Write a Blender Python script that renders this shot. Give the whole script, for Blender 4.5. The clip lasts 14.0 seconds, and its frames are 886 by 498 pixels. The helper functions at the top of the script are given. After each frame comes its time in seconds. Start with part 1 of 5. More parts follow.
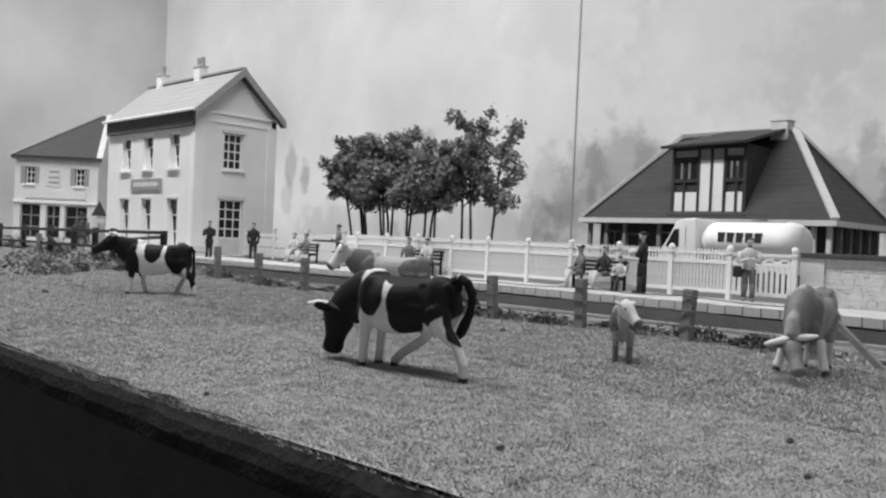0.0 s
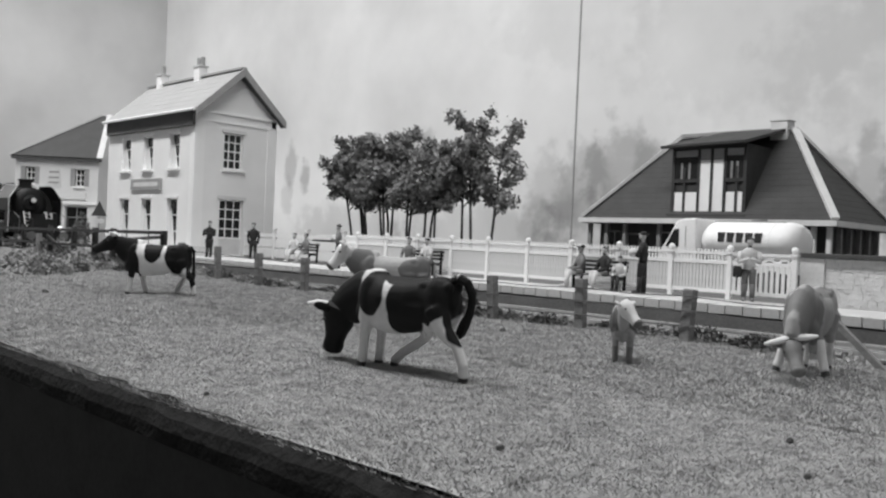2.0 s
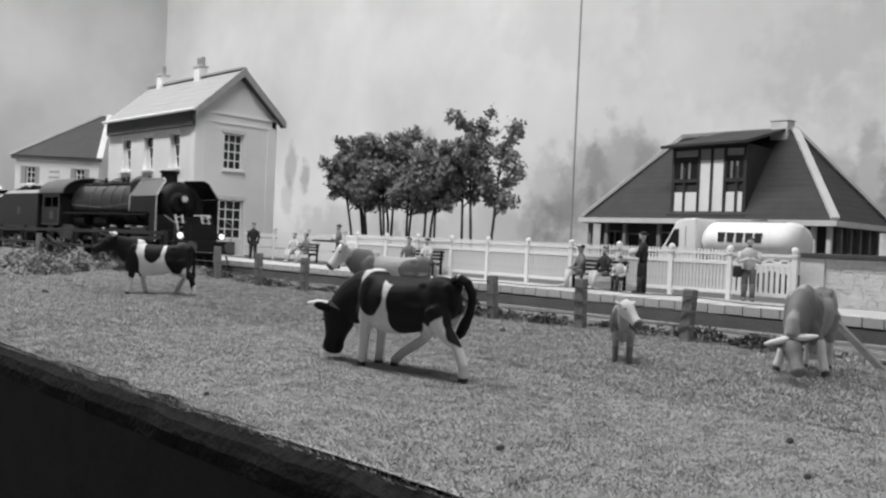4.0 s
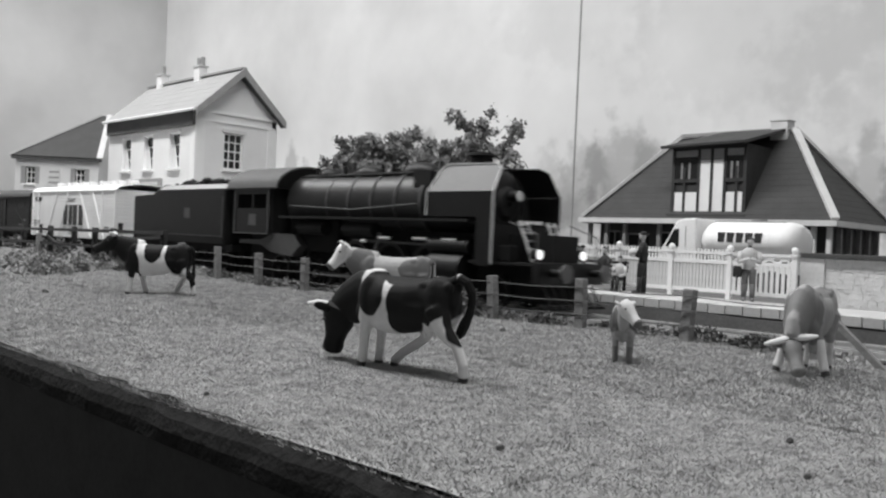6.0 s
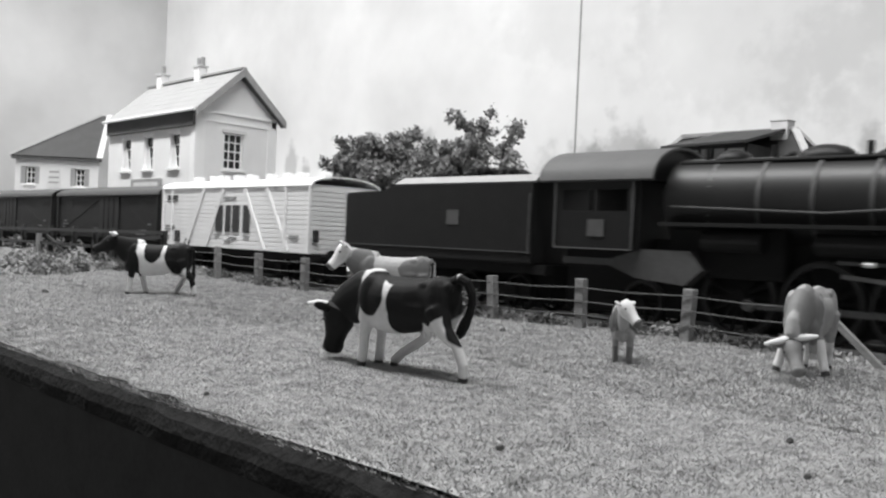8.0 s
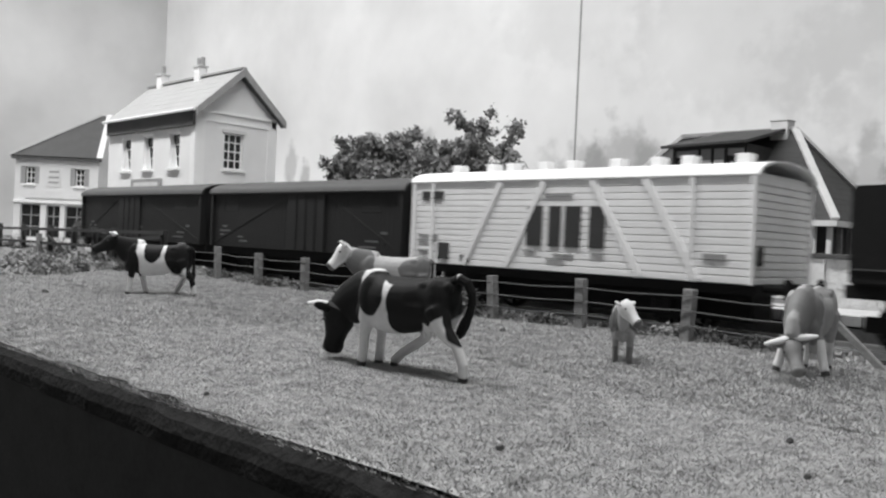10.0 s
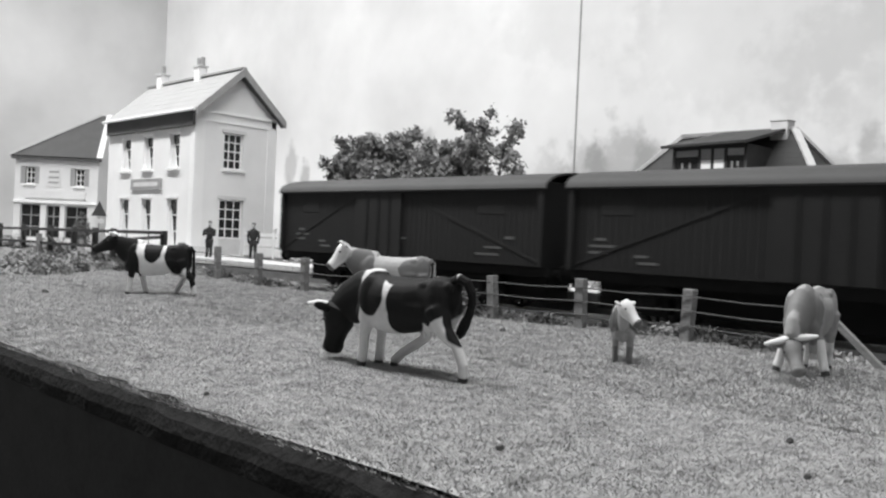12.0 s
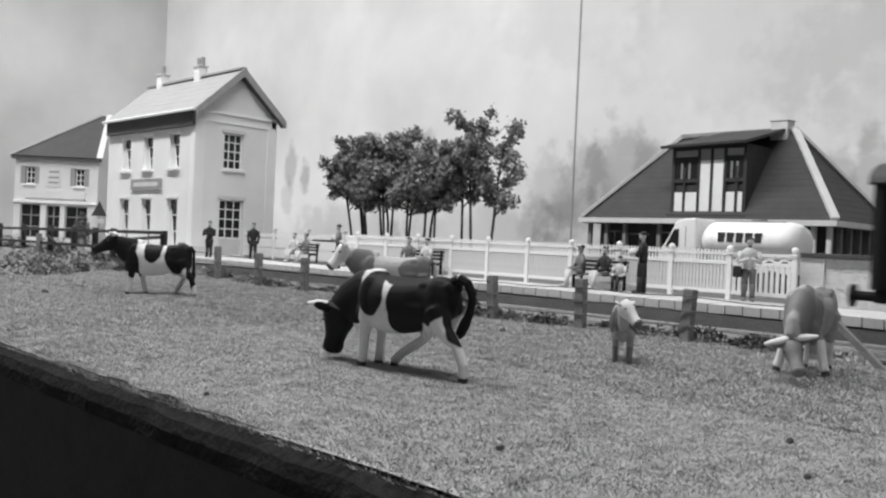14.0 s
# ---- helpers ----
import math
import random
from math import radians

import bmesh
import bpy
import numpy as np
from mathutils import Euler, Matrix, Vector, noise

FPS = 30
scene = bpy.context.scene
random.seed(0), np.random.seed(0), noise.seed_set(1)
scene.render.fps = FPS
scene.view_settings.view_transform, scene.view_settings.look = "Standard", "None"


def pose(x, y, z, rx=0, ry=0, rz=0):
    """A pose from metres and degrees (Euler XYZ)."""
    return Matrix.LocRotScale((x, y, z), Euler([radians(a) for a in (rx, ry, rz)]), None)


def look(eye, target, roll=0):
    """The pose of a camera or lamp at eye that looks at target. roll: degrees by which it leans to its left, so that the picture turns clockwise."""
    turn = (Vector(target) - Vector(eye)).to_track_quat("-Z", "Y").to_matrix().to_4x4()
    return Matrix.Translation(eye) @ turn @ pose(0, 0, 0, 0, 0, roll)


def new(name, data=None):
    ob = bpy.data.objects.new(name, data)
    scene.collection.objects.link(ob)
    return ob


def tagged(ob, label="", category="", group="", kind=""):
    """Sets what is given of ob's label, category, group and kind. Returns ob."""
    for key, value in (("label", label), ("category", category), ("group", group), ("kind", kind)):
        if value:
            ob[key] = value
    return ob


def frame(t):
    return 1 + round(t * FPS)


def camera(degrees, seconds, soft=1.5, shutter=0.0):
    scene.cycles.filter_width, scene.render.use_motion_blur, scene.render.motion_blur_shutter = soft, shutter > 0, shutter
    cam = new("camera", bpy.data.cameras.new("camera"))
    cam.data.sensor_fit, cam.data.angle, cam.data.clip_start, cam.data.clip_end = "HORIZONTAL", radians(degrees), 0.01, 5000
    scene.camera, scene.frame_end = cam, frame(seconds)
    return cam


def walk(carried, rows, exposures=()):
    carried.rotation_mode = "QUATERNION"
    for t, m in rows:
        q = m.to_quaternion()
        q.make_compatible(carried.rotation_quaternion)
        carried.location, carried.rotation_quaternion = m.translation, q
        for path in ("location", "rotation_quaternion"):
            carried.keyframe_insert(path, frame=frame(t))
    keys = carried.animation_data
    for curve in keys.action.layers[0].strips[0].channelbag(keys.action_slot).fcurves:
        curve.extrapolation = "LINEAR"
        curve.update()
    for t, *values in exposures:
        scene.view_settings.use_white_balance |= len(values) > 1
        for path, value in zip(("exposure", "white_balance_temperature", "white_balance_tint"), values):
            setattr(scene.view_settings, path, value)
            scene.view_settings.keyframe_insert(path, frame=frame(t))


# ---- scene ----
# A model railway at 1 : 87, built in prototype metres times S.
S = 1 / 87
cam = camera(55.83, 14.0, soft=2.3, shutter=0.5)
EYE = Vector((0, 0, 1.72 * S))
yaw, pitch = radians(134.5), radians(-0.5)
AIM = EYE + Vector((math.cos(yaw) * math.cos(pitch), math.sin(yaw) * math.cos(pitch), math.sin(pitch)))
VIEW = look(EYE, AIM, 2.57)
walk(cam, [(0.0, VIEW), (14.0, VIEW)], [(0.0, 0.0), (3.2, 0.0), (5.5, 0.03), (6.5, 0.22), (7.5, 0.45), (8.2, 0.42), (10.5, 0.23), (11.5, 0.4), (12.5, 0.43), (13.2, 0.35), (14.0, 0.15)])

# ---- light ----
world = bpy.data.worlds.new("room")
scene.world = world
world.use_nodes = True
world.node_tree.nodes["Background"].inputs[0].default_value = (0.9, 0.9, 0.9, 1)
world.node_tree.nodes["Background"].inputs[1].default_value = 0.14
# the strip lamp over the middle of the layout
lamp = bpy.data.lights.new("layout_lamp", "AREA")
lamp.shape, lamp.size, lamp.size_y, lamp.energy = "RECTANGLE", 110 * S, 5 * S, 7.6
layout_lamp = new("layout_lamp", lamp)
layout_lamp.matrix_world = pose(-45 * S, 6 * S, 46 * S)


# ---- materials ----
def mat(name, v, rough=0.7, var=0.25, scale=2.0, bump=0.0, metal=0.0, fine=14.0, island=0.0, spec=0.5):
    """A painted or natural grey surface: value v, coarse and fine variation, sizes per metre of the prototype."""
    m = bpy.data.materials.new(name)
    m.use_nodes = True
    n, l = m.node_tree.nodes, m.node_tree.links
    b = n["Principled BSDF"]
    b.inputs["Roughness"].default_value, b.inputs["Metallic"].default_value = rough, metal
    b.inputs["Specular IOR Level"].default_value = spec
    tc = n.new("ShaderNodeTexCoord")
    a, f = n.new("ShaderNodeTexNoise"), n.new("ShaderNodeTexNoise")
    a.inputs["Scale"].default_value, f.inputs["Scale"].default_value = scale / S, fine / S
    a.inputs["Detail"].default_value, f.inputs["Detail"].default_value = 4, 3
    mix = n.new("ShaderNodeMath")
    mix.operation = "MULTIPLY_ADD"
    mix.inputs[1].default_value = 0.45
    half = n.new("ShaderNodeMath")
    half.operation = "MULTIPLY"
    half.inputs[1].default_value = 0.55
    ramp = n.new("ShaderNodeMapRange")
    ramp.inputs["From Min"].default_value, ramp.inputs["From Max"].default_value = 0.3, 0.7
    ramp.inputs["To Min"].default_value, ramp.inputs["To Max"].default_value = v * (1 - var), min(0.92, v * (1 + var))
    for t in (a, f):
        l.new(tc.outputs["Object"], t.inputs["Vector"])
    l.new(a.outputs[0], half.inputs[0])
    l.new(f.outputs[0], mix.inputs[0])
    l.new(half.outputs[0], mix.inputs[2])
    l.new(mix.outputs[0], ramp.inputs["Value"])
    out = ramp.outputs[0]
    if island:
        g = n.new("ShaderNodeNewGeometry")
        o = n.new("ShaderNodeObjectInfo")
        add = n.new("ShaderNodeMath")
        add.operation = "ADD"
        l.new(g.outputs["Random Per Island"], add.inputs[0])
        l.new(o.outputs["Random"], add.inputs[1])
        r2 = n.new("ShaderNodeMapRange")
        r2.inputs["From Max"].default_value = 2.0
        r2.inputs["To Min"].default_value, r2.inputs["To Max"].default_value = 1 - island, 1 + island
        l.new(add.outputs[0], r2.inputs["Value"])
        mu = n.new("ShaderNodeMath")
        mu.operation = "MULTIPLY"
        l.new(out, mu.inputs[0])
        l.new(r2.outputs[0], mu.inputs[1])
        out = mu.outputs[0]
    l.new(out, b.inputs["Base Color"])
    if bump:
        bp = n.new("ShaderNodeBump")
        bp.inputs["Strength"].default_value, bp.inputs["Distance"].default_value = bump, 0.05 * S
        l.new(mix.outputs[0], bp.inputs["Height"])
        l.new(bp.outputs[0], b.inputs["Normal"])
    return m


def glow(name, strength):
    m = mat(name, 0.9)
    b = m.node_tree.nodes["Principled BSDF"]
    b.inputs["Emission Color"].default_value, b.inputs["Emission Strength"].default_value = (1, 1, 1, 1), strength
    return m


def hide_mat(name, light, dark, patches, wobble=0.35):
    """A cow's painted hide: light, with dark patches (x, y, z, rx, ry, rz) in prototype metres and a ragged border."""
    m = mat(name, light, 0.7, 0.12, 3, 0.15, spec=0.2)
    n, l = m.node_tree.nodes, m.node_tree.links
    b = n["Principled BSDF"]
    old = b.inputs["Base Color"].links[0].from_socket
    tc = n.new("ShaderNodeTexCoord")
    nz = n.new("ShaderNodeTexNoise")
    nz.inputs["Scale"].default_value, nz.inputs["Detail"].default_value = 3.0 / S, 2
    l.new(tc.outputs["Object"], nz.inputs["Vector"])
    best = None
    for x, y, z, rx, ry, rz in patches:
        s = n.new("ShaderNodeVectorMath")
        s.operation = "SUBTRACT"
        s.inputs[1].default_value = (x * S, y * S, z * S)
        l.new(tc.outputs["Object"], s.inputs[0])
        d = n.new("ShaderNodeVectorMath")
        d.operation = "DIVIDE"
        d.inputs[1].default_value = (rx * S, ry * S, rz * S)
        l.new(s.outputs[0], d.inputs[0])
        k = n.new("ShaderNodeVectorMath")
        k.operation = "LENGTH"
        l.new(d.outputs[0], k.inputs[0])
        if best is None:
            best = k.outputs["Value"]
        else:
            mn = n.new("ShaderNodeMath")
            mn.operation = "MINIMUM"
            l.new(best, mn.inputs[0])
            l.new(k.outputs["Value"], mn.inputs[1])
            best = mn.outputs[0]
    w = n.new("ShaderNodeMath")
    w.operation = "MULTIPLY_ADD"
    w.inputs[1].default_value = wobble
    l.new(nz.outputs[0], w.inputs[0])
    l.new(best, w.inputs[2])
    r = n.new("ShaderNodeMapRange")
    r.inputs["From Min"].default_value, r.inputs["From Max"].default_value = 0.97 + wobble / 2, 1.03 + wobble / 2
    l.new(w.outputs[0], r.inputs["Value"])
    mx = n.new("ShaderNodeMix")
    mx.data_type = "RGBA"
    l.new(r.outputs[0], mx.inputs["Factor"])
    mx.inputs[6].default_value = (dark, dark, dark, 1)
    l.new(old, mx.inputs[7])
    l.new(mx.outputs[2], b.inputs["Base Color"])
    return m


def sky_mat(name, base, clouds, trees):
    """The painted backdrop: pale mottled sky with a few hazy trees (x, z, rx, rz, strength) in the board's own plane."""
    m = bpy.data.materials.new(name)
    m.use_nodes = True
    n, l = m.node_tree.nodes, m.node_tree.links
    b = n["Principled BSDF"]
    b.inputs["Roughness"].default_value, b.inputs["Specular IOR Level"].default_value = 0.9, 0.1
    tc = n.new("ShaderNodeTexCoord")
    nz = n.new("ShaderNodeTexNoise")
    nz.inputs["Scale"].default_value, nz.inputs["Detail"].default_value = 0.065 / S, 5
    leaf = n.new("ShaderNodeTexNoise")
    leaf.inputs["Scale"].default_value, leaf.inputs["Detail"].default_value = 0.75 / S, 7
    for t in (nz, leaf):
        l.new(tc.outputs["Object"], t.inputs["Vector"])
    r = n.new("ShaderNodeMapRange")
    r.inputs["From Min"].default_value, r.inputs["From Max"].default_value = 0.3, 0.7
    r.inputs["To Min"].default_value, r.inputs["To Max"].default_value = base - clouds, base + clouds
    l.new(nz.outputs[0], r.inputs["Value"])
    out = r.outputs[0]
    for x, z, rx, rz, k in trees:
        s = n.new("ShaderNodeVectorMath")
        s.operation = "SUBTRACT"
        s.inputs[1].default_value = (x * S, 0, z * S)
        l.new(tc.outputs["Object"], s.inputs[0])
        d = n.new("ShaderNodeVectorMath")
        d.operation = "DIVIDE"
        d.inputs[1].default_value = (rx * S, 1, rz * S)
        l.new(s.outputs[0], d.inputs[0])
        le = n.new("ShaderNodeVectorMath")
        le.operation = "LENGTH"
        l.new(d.outputs[0], le.inputs[0])
        w = n.new("ShaderNodeMath")
        w.operation = "MULTIPLY_ADD"
        w.inputs[1].default_value = 1.0
        l.new(leaf.outputs[0], w.inputs[0])
        l.new(le.outputs["Value"], w.inputs[2])
        q = n.new("ShaderNodeMapRange")
        q.interpolation_type = "SMOOTHSTEP"
        q.inputs["From Min"].default_value, q.inputs["From Max"].default_value = 1.25, 1.62
        q.inputs["To Min"].default_value, q.inputs["To Max"].default_value = 1 - k, 1.0
        l.new(w.outputs[0], q.inputs["Value"])
        mu = n.new("ShaderNodeMath")
        mu.operation = "MULTIPLY"
        l.new(out, mu.inputs[0])
        l.new(q.outputs[0], mu.inputs[1])
        out = mu.outputs[0]
    l.new(out, b.inputs["Base Color"])
    return m


GRASS = mat("static_grass", 0.385, 0.9, 0.5, 3.2, 0.0, fine=9, island=0.04, spec=0.1)
EDGE = mat("dark_earth", 0.02, 0.95, 0.5, 2.5, 0.9, spec=0.1)
SOIL = mat("meadow_soil", 0.36, 0.95, 0.4, 1.2, 0.6, fine=8, spec=0.2)
BALLAST = mat("ballast", 0.10, 0.95, 0.5, 2.0, 0.9, fine=9, spec=0.2)
BLACKBOARD = mat("dark_board", 0.045, 0.8, 0.2, spec=0.2)
RENDER_W = mat("white_render", 0.8, 0.85, 0.07, 0.6, 0.15, fine=20, spec=0.3)
RENDER_G = mat("pale_render", 0.76, 0.85, 0.08, 0.6, 0.15, fine=20, spec=0.3)
WHITE = mat("white_paint", 0.84, 0.6, 0.06, 2)
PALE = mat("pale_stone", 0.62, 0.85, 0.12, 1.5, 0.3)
ZINC = mat("zinc_sheet_roof", 0.32, 0.6, 0.08, 0.8)
SLATE = mat("dark_slate", 0.056, 0.8, 0.22, 1.5, 0.5, island=0.12)
# near-black colour that deepens the shadow below the station eaves
EAVE_SHADE = mat("eaves_shade", 0.07, 0.8, 0.2, 1.5)
SHOPW = mat("dull_white_render", 0.66, 0.85, 0.1, 0.8, 0.15, fine=20, spec=0.3)
KERB = mat("grey_platform_wall", 0.14, 0.9, 0.3, 1.4, 0.5)
SLATE_E = mat("grey_trim", 0.30, 0.7, 0.15)
DARKWOOD = mat("dark_wood", 0.035, 0.8, 0.35, 2.5, 0.3)
GREYWOOD = mat("weathered_wood", 0.21, 0.85, 0.3, 3, 0.5)
BLACK = mat("black_paint", 0.0085, 0.5, 0.3, 2, spec=0.3)
BLACKM = mat("black_matt", 0.011, 0.8, 0.3, 2, spec=0.3)
BOILER = mat("boiler_sheet", 0.013, 0.4, 0.25, 1.5, spec=0.4)
PLATE = mat("grey_plate", 0.105, 0.5, 0.15, 1.5)
DULL = mat("dull_lining", 0.07, 0.6, 0.2, 3)
# lighter grey holding the highlight along the top of the tender
PLATE_SHEEN = mat("sheet_highlight", 0.30, 0.5, 0.2, 1.5)
CABROOF = mat("dull_cab_roof", 0.085, 0.65, 0.15, 1.2)
# near-white metal, the glints of the valve motion as a colour
GLINT = mat("glint_white", 0.85, 0.35, 0.1, 3, metal=0.2)
STEEL = mat("bright_steel", 0.16, 0.3, 0.2, 3, metal=0.9)
TYRE = mat("dull_tyre", 0.03, 0.5, 0.3, 3, metal=0.3)
RAILM = mat("rail_steel", 0.62, 0.4, 0.15, 3, metal=0.2)
BROWN = mat("brown_wagon_wood", 0.0036, 0.7, 0.3, 1.5, 0.2, island=0.25)
BROWNROOF = mat("grey_canvas_roof", 0.044, 0.7, 0.2, 0.8)
CREAM = mat("white_wagon_wood", 0.86, 0.6, 0.06, 1.5, island=0.06)
INK = mat("dark_lettering", 0.03, 0.7, 0.2)
GLASS = mat("dark_glazing", 0.02, 0.12, 0.3, 1.0)
CURTAIN = mat("net_curtain", 0.75, 0.9, 0.1, 4)
LEAF = mat("foam_leaf", 0.22, 0.9, 0.4, 1.6, fine=8, island=0.35, spec=0.1)
WEED = mat("foam_weed", 0.12, 0.9, 0.5, 1.6, fine=8, island=0.6, spec=0.2)
WEED_L = mat("pale_foam_weed", 0.30, 0.9, 0.4, 1.6, fine=8, island=0.6, spec=0.2)
BARK = mat("bark", 0.05, 0.9, 0.3, 4, 0.5)
CLOTH_D = mat("dark_cloth_paint", 0.02, 0.8, 0.3, 4)
CLOTH_M = mat("grey_cloth_paint", 0.16, 0.8, 0.3, 4)
CLOTH_L = mat("light_cloth_paint", 0.55, 0.8, 0.2, 4)
SKIN = mat("flesh_paint", 0.45, 0.7, 0.1, 4)
PAVE = mat("pale_paving", 0.5, 0.9, 0.16, 1.2, 0.3, island=0.12)
STREET = mat("street_grey", 0.13, 0.9, 0.2, 0.5, 0.3)
STONEW = mat("pale_wall_stone", 0.6, 0.9, 0.15, 3, 0.8, island=0.1)
LAMP = glow("headlamp_glow", 1.2)
RUBBER = mat("rubber", 0.015, 0.9, 0.2)
HORN = mat("horn", 0.8, 0.5, 0.1)
HOOF = mat("hoof", 0.03, 0.6, 0.2)


# ---- builders: sizes in prototype metres, the layout is at 1 : 87 ----
def thing(name, x, y, z, rz=0.0, label="", category="", group="", kind=""):
    ob = new(name)
    ob.empty_display_size = 0.2 * S
    ob.matrix_world = pose(x * S, y * S, z * S, 0, 0, rz)
    return tagged(ob, label, category, group, kind)


def part(name, bm, material, parent=None, label="", smooth=False, kind=""):
    bm.transform(Matrix.Scale(S, 4))
    bmesh.ops.recalc_face_normals(bm, faces=bm.faces[:])
    me = bpy.data.meshes.new(name)
    bm.to_mesh(me)
    bm.free()
    me.materials.append(material)
    if smooth:
        me.shade_smooth()
        me.set_sharp_from_angle(angle=radians(40))
    ob = new(name, me)
    ob.parent = parent
    return tagged(ob, label, kind=kind)


def again(name, ob, parent, x=0.0, y=0.0, z=0.0, rz=0.0):
    """Another piece on the same mesh."""
    o = new(name, ob.data)
    o.parent = parent
    o.matrix_basis = pose(x * S, y * S, z * S, 0, 0, rz)
    return o


def raw(name, verts, faces, material, parent=None, label="", kind="", smooth=False):
    me = bpy.data.meshes.new(name)
    me.from_pydata((np.asarray(verts, float) * S).tolist(), [], faces if isinstance(faces, list) else faces.tolist())
    me.materials.append(material)
    if smooth:
        me.shade_smooth()
    ob = new(name, me)
    ob.parent = parent
    return tagged(ob, label, kind=kind)


def box(bm, x0, x1, y0, y1, z0, z1, bevel=0.0):
    m = Matrix.Translation(((x0 + x1) / 2, (y0 + y1) / 2, (z0 + z1) / 2)) @ Matrix.Diagonal((abs(x1 - x0), abs(y1 - y0), abs(z1 - z0), 1))
    g = bmesh.ops.create_cube(bm, size=1, matrix=m)
    if bevel:
        e = list({e for v in g["verts"] for e in v.link_edges})
        bmesh.ops.bevel(bm, geom=e, offset=bevel, segments=2, affect="EDGES", profile=0.6)
    return bm


def bx(*a, **k):
    return box(bmesh.new(), *a, **k)


def tube(bm, p0, p1, r0, r1=None, n=12, caps=True):
    p0, p1 = Vector(p0), Vector(p1)
    d = p1 - p0
    m = Matrix.Translation((p0 + p1) / 2) @ d.to_track_quat("Z", "Y").to_matrix().to_4x4()
    bmesh.ops.create_cone(bm, cap_ends=caps, segments=n, radius1=max(r0, 1e-4), radius2=max(r0 if r1 is None else r1, 1e-4), depth=d.length, matrix=m)
    return bm


def beam(bm, p0, p1, w, h):
    """A square bar from p0 to p1."""
    p0, p1 = Vector(p0), Vector(p1)
    d = p1 - p0
    m = Matrix.Translation((p0 + p1) / 2) @ d.to_track_quat("X", "Z").to_matrix().to_4x4() @ Matrix.Diagonal((d.length, w, h, 1))
    bmesh.ops.create_cube(bm, size=1, matrix=m)
    return bm


def ball(bm, c, rx, ry=None, rz=None, u=12, v=8):
    ry, rz = ry or rx, rz or rx
    bmesh.ops.create_uvsphere(bm, u_segments=u, v_segments=v, radius=1, matrix=Matrix.Translation(c) @ Matrix.Diagonal((rx, ry, rz, 1)))
    return bm


def prism(bm, pts, axis, a, b):
    """Extrude a polygon of (u, v) along an axis from a to b: 'x' takes (y, z), 'y' takes (x, z), 'z' takes (x, y)."""
    def at(u, v, w):
        return {"x": (w, u, v), "y": (u, w, v), "z": (u, v, w)}[axis]
    lo = [bm.verts.new(at(u, v, a)) for u, v in pts]
    hi = [bm.verts.new(at(u, v, b)) for u, v in pts]
    bm.faces.new(lo)
    bm.faces.new(hi[::-1])
    for i in range(len(pts)):
        j = (i + 1) % len(pts)
        bm.faces.new((lo[i], hi[i], hi[j], lo[j]))
    return bm


def slab(bm, pts, t):
    """A sheet of thickness t on a polygon in space, grown against its normal."""
    p = [Vector(q) for q in pts]
    n = (p[1] - p[0]).cross(p[2] - p[0]).normalized() * t
    a, b = [bm.verts.new(q) for q in p], [bm.verts.new(q - n) for q in p]
    bm.faces.new(a)
    bm.faces.new(b[::-1])
    for i in range(len(p)):
        j = (i + 1) % len(p)
        bm.faces.new((a[i], b[i], b[j], a[j]))
    return bm


def loft(bm, rings, n=20):
    """Rings of (centre, side radius, up radius, pitch in degrees) along x, joined and closed."""
    loops = []
    for (cx, cy, cz), ry, rz, pit in rings:
        c, s = math.cos(radians(pit)), math.sin(radians(pit))
        loop = []
        for i in range(n):
            a = 2 * math.pi * i / n
            u, w = ry * math.cos(a), rz * math.sin(a)
            loop.append(bm.verts.new((cx - w * s, cy + u, cz + w * c)))
        loops.append(loop)
    for p, q in zip(loops, loops[1:]):
        for i in range(n):
            bm.faces.new((p[i], p[(i + 1) % n], q[(i + 1) % n], q[i]))
    bm.faces.new(loops[0][::-1])
    bm.faces.new(loops[-1])
    return bm


def limb(bm, pts, n=10):
    """A jointed tube through (x, y, z, r)."""
    for a, b in zip(pts, pts[1:]):
        tube(bm, a[:3], b[:3], a[3], b[3], n)
        ball(bm, b[:3], b[3] * 0.99, u=n, v=6)
    return bm


def wall_bm(length, height, thick, openings, x0=0.0, z0=0.0):
    """A wall along x with its outer face on y = 0, with through openings (x0, x1, z0, z1)."""
    bm = bmesh.new()
    xs = sorted({x0, x0 + length, *[v for o in openings for v in o[:2]]})
    zs = sorted({v for o in openings for v in o[2:4]})
    for a, b in zip(xs, xs[1:]):
        cuts = sorted((o[2], o[3]) for o in openings if o[0] <= a and o[1] >= b)
        z = z0
        for lo, hi in cuts + [(z0 + height, None)]:
            if lo > z:
                lv = [z] + [q for q in zs if z < q < lo] + [lo]
                for p, q in zip(lv, lv[1:]):
                    box(bm, a, b, 0, thick, p, q)
            z = hi if hi is not None else z
    bmesh.ops.remove_doubles(bm, verts=bm.verts[:], dist=1e-4)
    return bm


